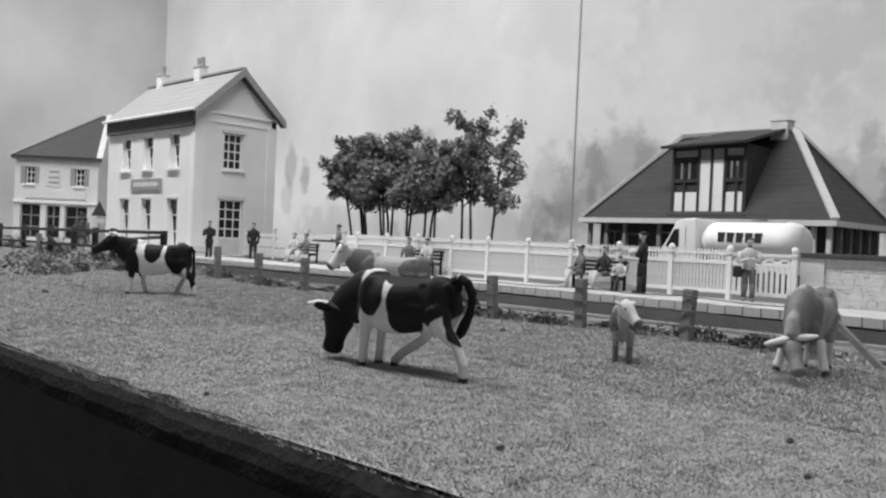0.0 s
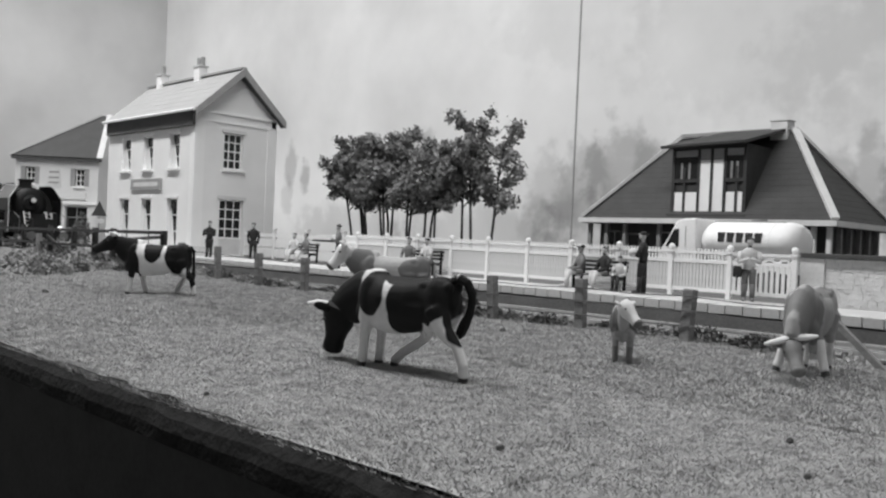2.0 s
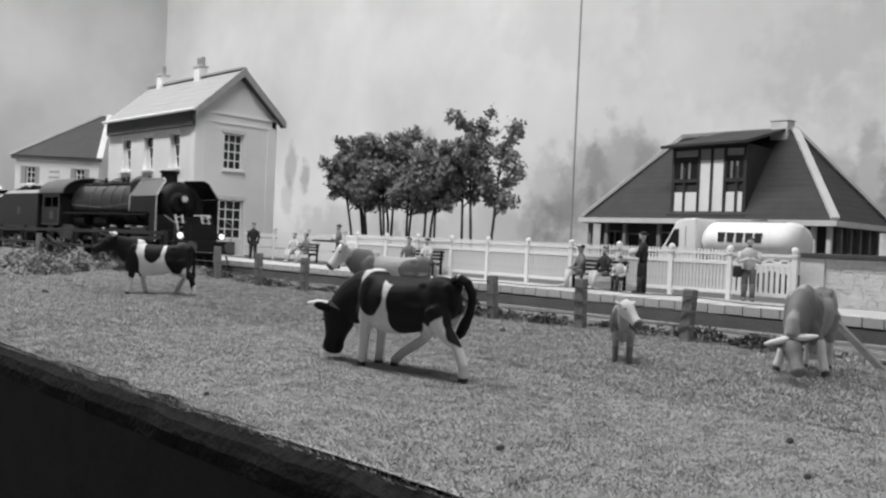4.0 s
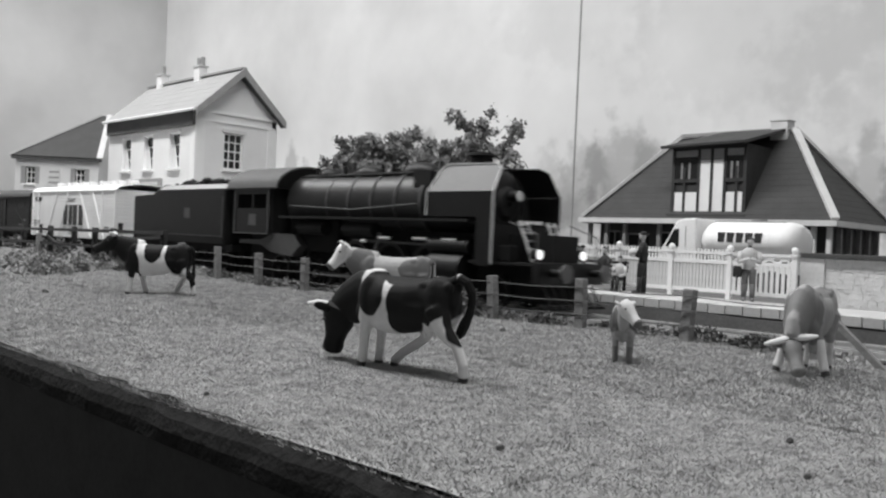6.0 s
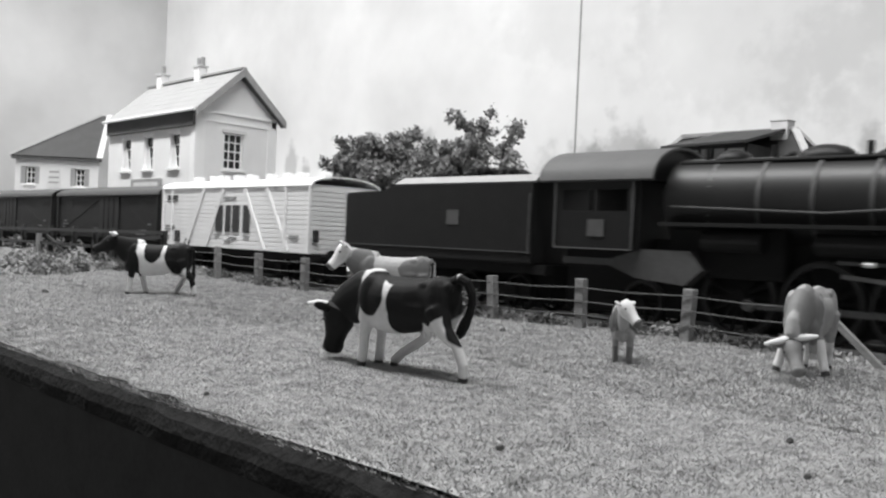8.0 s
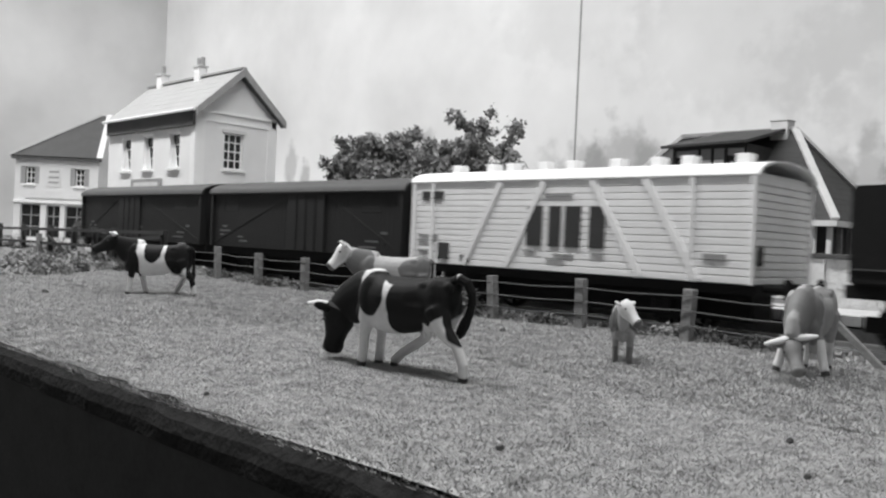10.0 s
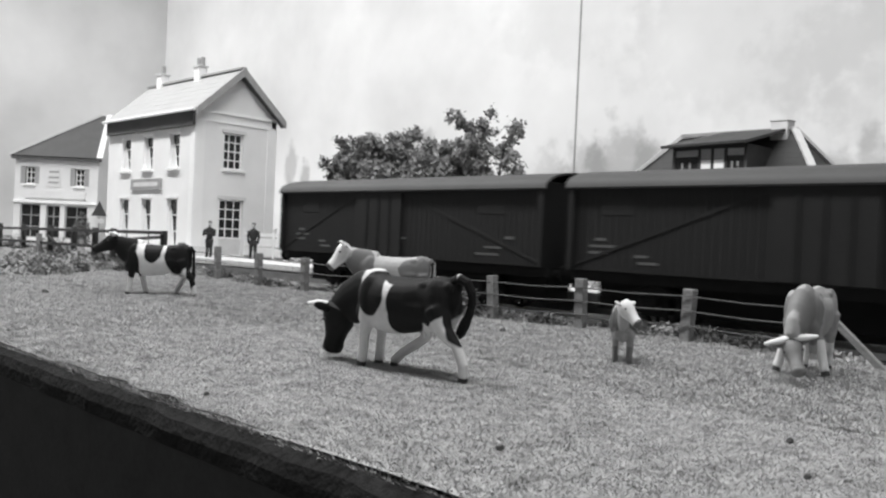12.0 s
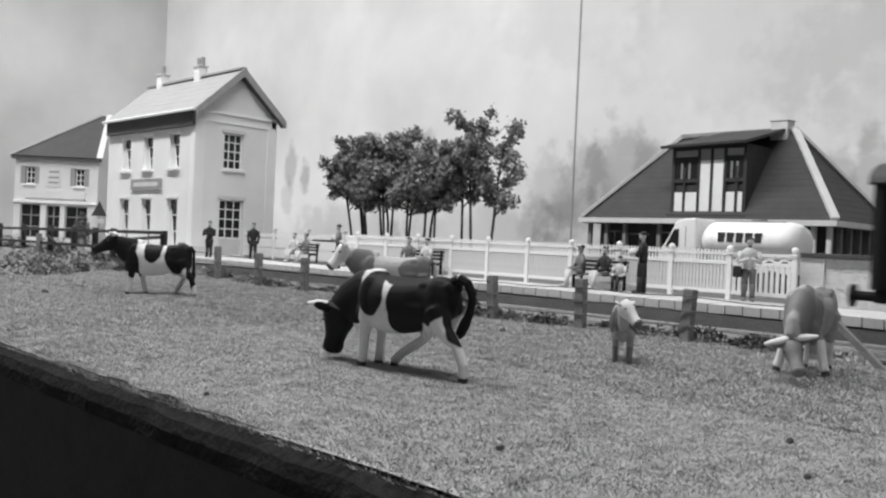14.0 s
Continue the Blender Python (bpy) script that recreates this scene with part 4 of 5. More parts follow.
def chalet():
    """The hipped inn with its half-timbered dormer."""
    H = thing("hipped_inn", -17.5, 33.0, 0.42, -1.6, label="long inn with a big dark hipped roof and timbered dormer", category="house")
    a, b, E, D = -5.9, 5.9, 2.72, 6.4
    ridge = 6.72
    ra, rb, ry = -2.6, 2.8, 3.2
    A, B, C2, D2 = (a, 0, E), (b, 0, E), (b, D, E), (a, D, E)
    R0, R1 = (ra, ry, ridge), (rb, ry, ridge)
    pantile_roof(H, "roof_front", A, B, R1, R0, 16, SLATE)
    pantile_roof(H, "roof_back", C2, D2, R0, R1, 10, SLATE)
    pantile_roof(H, "roof_hip", B, C2, R1, R1, 16, SLATE)
    pantile_roof(H, "roof_hip", D2, A, R0, R0, 16, SLATE)
    for p, q in ((A, R0), (B, R1), (C2, R1)):
        part("hip_tiles", beam(bmesh.new(), (p[0], p[1], p[2] + 0.12), (q[0], q[1], q[2] + 0.14), 0.3, 0.12), PALE, H, "pale hip tiles")
    part("ridge_tiles", beam(bmesh.new(), (ra, ry, ridge + 0.1), (rb, ry, ridge + 0.1), 0.3, 0.14), SLATE_E, H)
    ch = part("chimney", bx(1.85, 2.6, ry - 0.3, ry + 0.4, ridge - 0.5, ridge + 0.46, bevel=0.03), PALE, H)
    part("chimney_cap", bx(1.81, 2.64, ry - 0.34, ry + 0.44, ridge + 0.46, ridge + 0.5), PALE, ch)
    for x0, x1, y0, y1 in ((a - 0.1, b + 0.1, -0.12, 0), (b, b + 0.12, 0, D), (a - 0.12, a, 0, D)):
        part("eave_board", bx(x0, x1, y0, y1, E - 0.18, E + 0.04), PALE, H, "pale eave board")
    part("eave_soffit", bx(a, b, 0, D, E - 0.2, E - 0.14), DARKWOOD, H)
    ops = [(-5.0, -4.2, 0.2, 2.2), (-3.9, -2.6, 0.5, 2.1), (-2.2, -1.2, 0.2, 2.2), (-0.6, 0.9, 0.5, 2.1), (1.5, 2.8, 0.5, 2.1), (3.4, 4.6, 0.5, 2.1)]
    w = new("ground_floor_wall")
    w.parent = H
    w.matrix_basis = pose(0, 0.75 * S, 0)
    part("wall", wall_bm(10.6, E - 0.2, 0.25, ops, -5.3, 0), DARKWOOD, w)
    for o in ops:
        window_in(w, *o, 2, 2, sill=False, frame_mat=SLATE_E)
    bm = bx(5.0, 5.25, 1.0, D - 0.6, 0, E - 0.2)
    box(bm, -5.3, -5.05, 1.0, D - 0.6, 0, E - 0.2)
    box(bm, -5.3, 5.25, D - 0.6, D - 0.4, 0, E - 0.2)
    part("side_wall", bm, DARKWOOD, H)
    for x in (-5.55, -4.6, -3.6, -1.8, 0.0, 1.8, 3.2, 4.4, 5.0, 5.6):
        part("veranda_post", bx(x - 0.09, x + 0.09, 0.2, 0.38, 0, E - 0.2, bevel=0.015), PALE if x > 3 else GREYWOOD, H)
    for y in (1.2, 2.2, 3.2, 4.2, 5.2):
        part("veranda_post", bx(5.5, 5.68, y, y + 0.18, 0, E - 0.2, bevel=0.015), GREYWOOD, H)
    # dormer
    d0, d1, zb, zt, yf = -1.85, 1.6, E + 0.22, 5.92, 0.3
    dm = new("dormer")
    dm.parent = H
    dm.matrix_basis = pose(0.55 * S, yf * S, 0)
    part("dormer_wall", bx(d0, d1, 0.06, 2.6, zb, zt), DARKWOOD, dm)
    t = bmesh.new()
    for x0, x1 in ((d0, d0 + 0.14), (-0.62, -0.5), (-0.02, 0.1), (0.58, 0.7), (d1 - 0.14, d1)):
        box(t, x0, x1, -0.03, 0.06, zb, zt)
    box(t, d0, d1, -0.03, 0.06, zt - 0.16, zt)
    for x0, x1 in ((d0 + 0.14, -0.62), (0.7, d1 - 0.14)):
        box(t, x0, x1, -0.025, 0.06, 4.35, 4.5)
        box(t, x0 + 0.42, x0 + 0.52, -0.025, 0.06, zb, 5.0)
    part("timber_frame", t, DARKWOOD, dm)
    for x0, x1 in ((-0.5, -0.02), (0.1, 0.58)):
        part("white_panel", bx(x0, x1, 0.0, 0.055, zb + 0.05, 5.3), WHITE, dm)
        part("grey_panel", bx(x0, x1, 0.0, 0.055, 5.33, zt - 0.16), SLATE_E, dm)
    for x0, x1 in ((d0 + 0.16, d0 + 0.54), (d0 + 0.68, -0.64), (0.72, 1.12 - 0.02), (1.24, d1 - 0.16)):
        part("white_panel", bx(x0, x1, 0.0, 0.055, zb + 0.05, 3.92), WHITE, dm)
    for x0, x1 in ((d0 + 0.16, -0.64), (0.72, d1 - 0.16)):
        part("dormer_window", bx(x0, x1, 0.0, 0.05, 4.5, 5.6), GLASS, dm)
        for k in (0.3, 0.65):
            xx = x0 + (x1 - x0) * k
            part("mullion", bx(xx - 0.05, xx + 0.05, -0.02, 0.06, 4.35, 5.2), GREYWOOD, dm)
        part("blind", bx(x0, x1, -0.005, 0.0, 5.45, 5.74), SLATE_E, dm)
    part("balcony_rail", bx(d0 - 0.1, d1 + 0.1, -0.2, -0.03, zb - 0.12, zb + 0.02), SLATE, dm)
    part("dormer_roof", slab(bmesh.new(), [(d0 - 0.35, -0.45, 5.92), (d1 + 0.1, -0.45, 6.0), (2.0, 2.9, ridge + 0.18), (d0 + 0.9, 2.9, ridge + 0.18)], 0.12), SLATE, dm)
    part("dormer_edge", beam(bmesh.new(), (d0 - 0.35, -0.47, 5.88), (d1 + 0.1, -0.47, 5.96), 0.06, 0.1), DARKWOOD, dm)


chalet()


# ---- fences and walls ----
def white_fence():
    F = thing("white_picket_fence", 0, 22.75, 0.44, label="white wooden station fence with ball-topped posts and close pickets", category="fence")
    xs = [-9.03 - 1.84 * i for i in range(11)]
    po = None
    pick = None
    bal = None
    for i, x in enumerate(xs):
        if po is None:
            bm = bx(-0.07, 0.07, -0.07, 0.07, 0, 1.36, bevel=0.015)
            box(bm, -0.1, 0.1, -0.1, 0.1, 1.3, 1.36)
            ball(bm, (0, 0, 1.45), 0.1, u=10, v=8)
            po = part("post", bm, WHITE, F)
            po.matrix_basis = pose(x * S, 0, 0)
        else:
            again("post", po, F, x)
    first = True
    for i in range(len(xs) - 1):
        x1, x0 = xs[i] - 0.07, xs[i + 1] + 0.07
        for z0, z1 in ((0.16, 0.27), (1.0, 1.1), (1.27, 1.34)):
            part("rail", bx(x0, x1, -0.035, 0.035, z0, z1), WHITE, F)
        n = 11 if i < 1 else 16
        gap = 0.5 if i < 1 else 0.9
        for k in range(n):
            w = (x1 - x0) / n
            xx = x0 + (k + 0.5) * w
            nm = "picket"
            if i < 1:
                part(nm, bx(xx - 0.045, xx + 0.045, -0.02, 0.02, 0.27, 1.0), WHITE, F)
            elif pick is None:
                # PALE instead of WHITE: the shade between the rails is in the colour
                pick = part(nm, bx(-w * 0.41, w * 0.41, -0.02, 0.02, 0.27, 1.0), PALE, F, "picket greyed for shade")
                pick.matrix_basis = pose(xx * S, 0, 0)
            else:
                again(nm, pick, F, xx)
            if i >= 1:
                if bal is None:
                    bal = part("baluster", bx(-w * 0.22, w * 0.22, -0.02, 0.02, 1.1, 1.42), WHITE, F)
                    bal.matrix_basis = pose(xx * S, 0, 0)
                else:
                    again("baluster", bal, F, xx)
        if i < 1:
            for k in range(4):
                w = (x1 - x0) / 4
                bm = beam(bmesh.new(), (x0 + k * w, 0, 1.1), (x0 + (k + 1) * w, 0, 1.27), 0.03, 0.05)
                beam(bm, (x0 + k * w, 0.01, 1.27), (x0 + (k + 1) * w, 0.01, 1.1), 0.03, 0.05)
                part("lattice", bm, WHITE, F)
    G = thing("white_rail_fence", 0, 24.3, 0.44, label="white boarded rail fence beside the station house", category="fence")
    x = -38.7
    while x < -27.6:
        bm = bx(x - 0.08, x + 0.08, -0.08, 0.08, 0, 1.5)
        box(bm, x - 0.11, x + 0.11, -0.11, 0.11, 1.5, 1.56)
        part("post", bm, WHITE, G)
        for z0, z1 in ((0.1, 0.55), (0.62, 1.02), (1.12, 1.3)):
            part("board", bx(x + 0.08, x + 2.72, -0.03, 0.03, z0, z1), WHITE, G)
        x += 2.8


white_fence()


def stone_wall():
    W = thing("stone_wall", 0, 23.0, 0.42, label="pale coursed stone wall with a dark coping", category="wall")
    part("core", bx(-8.9, 8, 0.06, 0.4, 0, 1.3), STONEW, W)
    part("coping", bx(-9.0, 8, -0.08, 0.5, 1.3, 1.44, bevel=0.03), SLATE, W, "dark slate coping")
    part("end_pier", bx(-8.98, -8.35, -0.02, 0.42, 0, 1.298), PALE, W)
    r = random.Random(3)
    z, k = 0.0, 0
    while z < 1.28:
        h = min(r.uniform(0.09, 0.16), 1.3 - z)
        x = -8.33
        lim = -3.5
        while x < lim:
            w = r.uniform(0.18, 0.5)
            part("stone", bx(x + 0.008, x + w - 0.008, r.uniform(0.035, 0.052), 0.08, z + 0.004, z + h - 0.004), STONEW, W)
            x += w
            k += 1
        z += h


stone_wall()


def meadow_fence():
    F = thing("meadow_fence", 0, 14.6, 0, label="weathered concrete-grey posts with three wires along the meadow", category="fence")
    r = random.Random(8)
    xs = [-5.35 - 2.43 * i for i in range(10)]
    for x in xs:
        h = r.uniform(1.0, 1.1) + meadow_z(x, 14.6)
        bm = bx(-0.11, 0.11, -0.09, 0.09, -0.15, h, bevel=0.02)
        p = part("post", bm, GREYWOOD, F)
        p.matrix_basis = pose(x * S, 0, 0, r.uniform(-2, 2), r.uniform(-3.5, 2.5), r.uniform(-10, 10))
    for z in (0.32, 0.6, 0.88):
        bm = bmesh.new()
        for a, b in zip(xs, xs[1:]):
            za, zb = z + meadow_z(a, 14.6) * 0.9, z + meadow_z(b, 14.6) * 0.9
            m = (a + b) / 2
            tube(bm, (a, -0.1, za), (m, -0.1, (za + zb) / 2 - 0.03), 0.011, n=6)
            tube(bm, (m, -0.1, (za + zb) / 2 - 0.03), (b, -0.1, zb), 0.011, n=6)
        part("wire", bm, PLATE, F, kind="stuff")
    part("strut", beam(bmesh.new(), (-5.25, -0.12, 0.88), (-4.0, -0.3, -0.2), 0.1, 0.1), GREYWOOD, F, "slanting brace of the end post")


meadow_fence()


def dark_gate():
    F = thing("dark_rail_fence", 0, 15.2, 0, label="dark wooden rail fence beyond the weeds", category="fence")
    for x in (-29.8, -34.2, -36.0, -38.2, -41, -44.5, -48, -52, -56):
        part("post", bx(x - 0.11, x + 0.11, -0.1, 0.1, -0.1, 1.66, bevel=0.02), DARKWOOD, F)
    part("pale_post", bx(-42.0, -41.75, -0.3, -0.1, -0.1, 1.25, bevel=0.02), GREYWOOD, F)
    part("rail", beam(bmesh.new(), (-60, -0.14, 1.3), (-29.5, -0.14, 1.58), 0.1, 0.13), DARKWOOD, F)
    part("rail", beam(bmesh.new(), (-60, -0.14, 0.75), (-36.0, -0.14, 0.85), 0.1, 0.12), DARKWOOD, F)
    part("rail", beam(bmesh.new(), (-33.2, -0.14, 1.2), (-29.7, -0.14, 1.42), 0.1, 0.12), DARKWOOD, F)
    part("brace", beam(bmesh.new(), (-38.0, -0.14, 0.2), (-41, -0.14, 1.2), 0.1, 0.12), DARKWOOD, F)


dark_gate()


# ---- plants ----
def clump(name, x, y, z, spread, height, n, size, material, label, category, seed, group=""):
    """A low clump of small leaves round a few stems."""
    r = np.random.RandomState(seed)
    a, d = r.uniform(0, 2 * math.pi, n), spread * np.sqrt(r.uniform(0, 1, n))
    h = height * r.uniform(0, 1, n) ** 0.8 * (1 - 0.6 * (d / spread) ** 2)
    c = np.stack([np.cos(a) * d, np.sin(a) * d * 0.7, h], 1)
    u, w = r.normal(0, 1, (n, 3)), r.normal(0, 1, (n, 3))
    u /= np.linalg.norm(u, axis=1)[:, None]
    w /= np.linalg.norm(w, axis=1)[:, None]
    s = size * r.uniform(0.5, 1.3, n)[:, None]
    v = np.stack([c - u * s, c + w * s * 0.6, c + u * s, c - w * s * 0.6], 1).reshape(-1, 3)
    ob = raw(name, v, np.arange(4 * n).reshape(-1, 4), material)
    ob.matrix_world = pose(x * S, y * S, z * S)
    return tagged(ob, label, category, group)


def tree(x, y, h, w, seed, base=0.3, lean=0.0, dense=1.0):
    r = random.Random(seed)
    T = thing("tree", x, y, 0.42, label="slender model tree with dark foam foliage", category="tree", group="trees behind the fence")
    bm = bmesh.new()
    top = Vector((lean, 0, h * 0.8))
    pts = [(0, 0, 0, 0.085), (lean * 0.3 + r.uniform(-0.1, 0.1), 0, h * 0.3, 0.07), (lean * 0.7, r.uniform(-0.1, 0.1), h * 0.6, 0.06), (top.x, 0, top.z, 0.03)]
    limb(bm, pts, 8)
    tips = [top]
    for k in range(9):
        f = base + (0.8 - base) * (k + 0.5) / 9
        a = k * 2.4 + r.uniform(-0.4, 0.4)
        p = Vector((lean * f, 0, h * f))
        reach = w * (1.0 - 0.55 * abs(f - 0.55)) * r.uniform(0.55, 1.0)
        q = p + Vector((math.cos(a) * reach, math.sin(a) * reach, h * 0.12 + r.uniform(0, 0.3)))
        limb(bm, [(*p, 0.04), (*p.lerp(q, 0.6), 0.03), (*q, 0.015)], 6)
        tips += [q, p.lerp(q, 0.65)]
    part("trunk", bm, BARK, T)
    g = np.random.RandomState(seed)
    vs = []
    for q in tips:
        n = int(210 * dense)
        rad = g.uniform(0.4, 0.75) * (w / 1.5) ** 0.5
        c = np.array(q) + g.normal(0, 1, (n, 3)) * rad * np.array([0.5, 0.5, 0.36])
        sub = np.array(q) + g.normal(0, 1, (5, 3)) * rad * 0.5
        pick = sub[g.randint(0, 5, n)]
        c = c * 0.4 + (pick + g.normal(0, 0.16, (n, 3))) * 0.6
        u, v2 = g.normal(0, 1, (n, 3)), g.normal(0, 1, (n, 3))
        u /= np.linalg.norm(u, axis=1)[:, None]
        v2 /= np.linalg.norm(v2, axis=1)[:, None]
        s = g.uniform(0.06, 0.13, n)[:, None]
        vs.append(np.stack([c - u * s, c + v2 * s, c + u * s, c - v2 * s], 1).reshape(-1, 3))
    v = np.concatenate(vs)
    raw("crown", v, np.arange(len(v)).reshape(-1, 4), LEAF, T)


for k, (x, y, h, w, ln) in enumerate(((-39.0, 33.0, 7.9, 1.8, -1.5), (-38.1, 33.6, 8.1, 1.8, -1.0), (-37.2, 33.2, 7.8, 1.8, -0.7), (-36.4, 32.6, 8.0, 1.6, 0.1), (-35.6, 33.2, 7.3, 1.7, 0.5),
                                      (-34.6, 34.0, 6.9, 1.7, 0.5), (-33.3, 32.2, 6.3, 1.6, 0.4), (-32.0, 31.8, 6.2, 1.4, 0.0), (-38.4, 32.4, 6.9, 1.8, -1.0), (-39.2, 32.2, 6.6, 1.5, -1.3),
                                      (-37.7, 32.0, 6.2, 1.5, -0.7), (-36.0, 31.9, 6.4, 1.5, -0.4), (-34.3, 32.0, 6.0, 1.5, 0.0), (-31.4, 33.4, 7.2, 1.5, -0.2))):
    tree(x, y, h, w, 20 + k, 0.42, ln, 1.3)
tree(-30.3, 33.0, 9.2, 1.3, 41, 0.4, -0.5, 0.6)
tree(-29.1, 33.0, 7.9, 1.75, 42, 0.3, 0.8, 0.75)

rw = random.Random(12)
for k in range(60):
    x = -5.4 - 40 * (k / 60) + rw.uniform(-0.5, 0.5)
    y = 15.2 + rw.uniform(-0.35, 0.3)
    clump("weed_clump", x, y, meadow_z(x, y) - 0.03, rw.uniform(0.5, 0.85), rw.uniform(0.14, 0.34), 300, 0.06, WEED if k % 4 else WEED_L, "low ragged weeds along the foot of the fence", "weeds", 100 + k, "weeds along the fence")
for k in range(40):
    f = (k + rw.uniform(0, 1)) / 40
    x, y = -27.0 - 1.6 * f - rw.uniform(0.0, 4.5), 8.4 + 4.9 * f + rw.uniform(-0.4, 0.6)
    clump("weed_clump", x, y, meadow_z(x, y) - 0.03, rw.uniform(0.4, 0.8), rw.uniform(0.25, 0.75), 260, 0.08, WEED_L if k % 3 else WEED, "tall mottled weeds at the end of the meadow", "weeds", 200 + k, "weeds along the fence")
for k in range(16):
    x = -39 - 1.5 * k + rw.uniform(-0.4, 0.4)
    clump("bramble", x, 15.65 + rw.uniform(-0.15, 0.1), -0.15, rw.uniform(0.5, 0.75), rw.uniform(0.9, 1.35), 420, 0.09, LEAF, "dark bramble behind the rail fence", "bramble", 300 + k, "brambles behind the rail fence")
clump("shrub", -52.3, 21.2, 0.42, 0.75, 2.2, 900, 0.1, WEED, "dark slender shrub before the shop", "shrub", 78)
clump("weed_clump", -13.3, 14.45, 0, 0.35, 0.8, 220, 0.08, WEED, "upright leafy weed beside a fence post", "weeds", 77, "weeds along the fence")


# ---- cows ----
def blend(ob, grain, rounds):
    """Melt the lumps of a moulded body into one skin."""
    m = ob.modifiers.new("skin", "REMESH")
    m.mode, m.voxel_size, m.use_smooth_shade = "VOXEL", grain * S, True
    k = ob.modifiers.new("soften", "SMOOTH")
    k.factor, k.iterations = 0.5, rounds


def cow(x, y, heading, hide, face, s=1.0, graze=False, head_turn=0.0, feet=(0.1, -0.08, -0.12, 0.16), label="", horns=True, tail_up=False, horn_span=1.0, category="cow", shank=None, nose=None, horn_tilt=0.0, low=False, splay=0.0, nod=22):
    C = thing("cow", x, y, meadow_z(x, y), heading, label=label, category=category, group="cows on the meadow")
    C.scale = (s, s, s)
    rings = [((-0.80, 0, 1.02), 0.07, 0.10, 0), ((-0.775, 0, 1.01), 0.16, 0.20, 0), ((-0.70, 0, 1.0), 0.225, 0.285, 0), ((-0.56, 0, 0.985), 0.265, 0.315, 0), ((-0.38, 0, 0.955), 0.275, 0.325, 0),
             ((-0.18, 0, 0.915), 0.295, 0.345, 0), ((0.05, 0, 0.895), 0.315, 0.365, 0), ((0.27, 0, 0.895), 0.305, 0.375, 0), ((0.45, 0, 0.92), 0.265, 0.365, 0),
             ((0.60, 0, 0.955), 0.225, 0.335, 0), ((0.72, 0, 0.97), 0.17, 0.27, 0), ((0.80, 0, 0.98), 0.09, 0.16, 0)]
    rings = [((c[0], c[1], c[2] - 0.03), u, w * 1.09, q) for c, u, w, q in rings]
    b = loft(bmesh.new(), rings, 30)
    for v in b.verts:
        # a ridged spine, flat flanks and a hollow before the hip
        if v.co.z > 1.05:
            v.co.y *= 1 - 0.5 * min(1, (v.co.z - 1.05) / 0.24) ** 2
        v.co.y *= 1 - 0.12 * math.exp(-((v.co.x + 0.38) / 0.1) ** 2) * (1 if v.co.z > 0.9 else 0)
        if v.co.z > 1.14:
            v.co.z = 1.14 + (v.co.z - 1.14) * 0.62 + 0.03 * math.exp(-((v.co.x - 0.5) / 0.16) ** 2) + 0.035 * math.exp(-((v.co.x + 0.62) / 0.14) ** 2)
        q = noise.noise(v.co * 6) * 0.012
        v.co.y += q * (1 if v.co.y > 0 else -1)
    for sx in (-1, 1):
        ball(b, (0.5, sx * 0.17, 0.9), 0.17, 0.1, 0.32)
        ball(b, (0.6, sx * 0.13, 0.72), 0.14, 0.1, 0.16)
        ball(b, (-0.6, sx * 0.16, 0.9), 0.19, 0.115, 0.34)
        ball(b, (-0.44, sx * 0.15, 1.13), 0.12, 0.07, 0.07)
        ball(b, (-0.76, sx * 0.1, 1.13), 0.07, 0.06, 0.08)
    ball(b, (0.5, 0, 1.24), 0.18, 0.08, 0.07)
    ball(b, (0.66, 0, 0.68), 0.14, 0.11, 0.16)
    ball(b, (-0.42, 0, 0.62), 0.15, 0.13, 0.11)
    for lx, sx, o in ((0.52, 1, feet[0]), (0.52, -1, feet[1]), (-0.62, 1, feet[2]), (-0.62, -1, feet[3])):
        if lx > 0:
            limb(b, [(lx, sx * 0.15, 0.8, 0.13), (lx + o * 0.4, sx * 0.155, 0.52, 0.085), (lx + o * 0.55, sx * 0.155, 0.4, 0.07)], 10)
        else:
            limb(b, [(lx, sx * 0.15, 0.86, 0.17), (lx + 0.02 + o * 0.35, sx * 0.165, 0.6, 0.115), (lx - 0.09 + o * 0.55, sx * 0.16, 0.43, 0.07)], 10)
    hd = new("head")
    hd.parent = C
    if graze:
        loft(b, [((0.4, 0, 0.98), 0.2, 0.34, -12), ((0.7, 0, 0.94), 0.175, 0.35, -24), ((0.95, 0, 0.83), 0.15, 0.31, -38), ((1.14, 0, 0.71), 0.14, 0.25, -48), ((1.26, 0, 0.58), 0.1, 0.15, -58)], 18)
        hd.matrix_basis = pose(1.2 * S, 0, 0.68 * S, 0, 72, head_turn) @ pose(0, 0, 0, 0, 0, horn_tilt) @ Matrix.Diagonal((1.22, 1.4, 1.5, 1))
        if low:
            loft(b, [((1.02, 0, 0.74), 0.13, 0.24, -50), ((1.16, 0, 0.6), 0.13, 0.2, -55), ((1.25, 0, 0.5), 0.1, 0.13, -58)], 18)
            hd.matrix_basis = pose(1.24 * S, 0, 0.48 * S, 0, 42, head_turn) @ pose(0, 0, 0, 0, 0, horn_tilt) @ Matrix.Scale(0.95, 4)
    else:
        loft(b, [((0.42, 0, 0.98), 0.19, 0.34, 14), ((0.66, 0, 1.03), 0.165, 0.34, 18), ((0.86, 0, 1.12), 0.13, 0.27, 22), ((1.0, 0, 1.2), 0.11, 0.2, 18), ((1.09, 0, 1.24), 0.07, 0.13, 10)], 18)
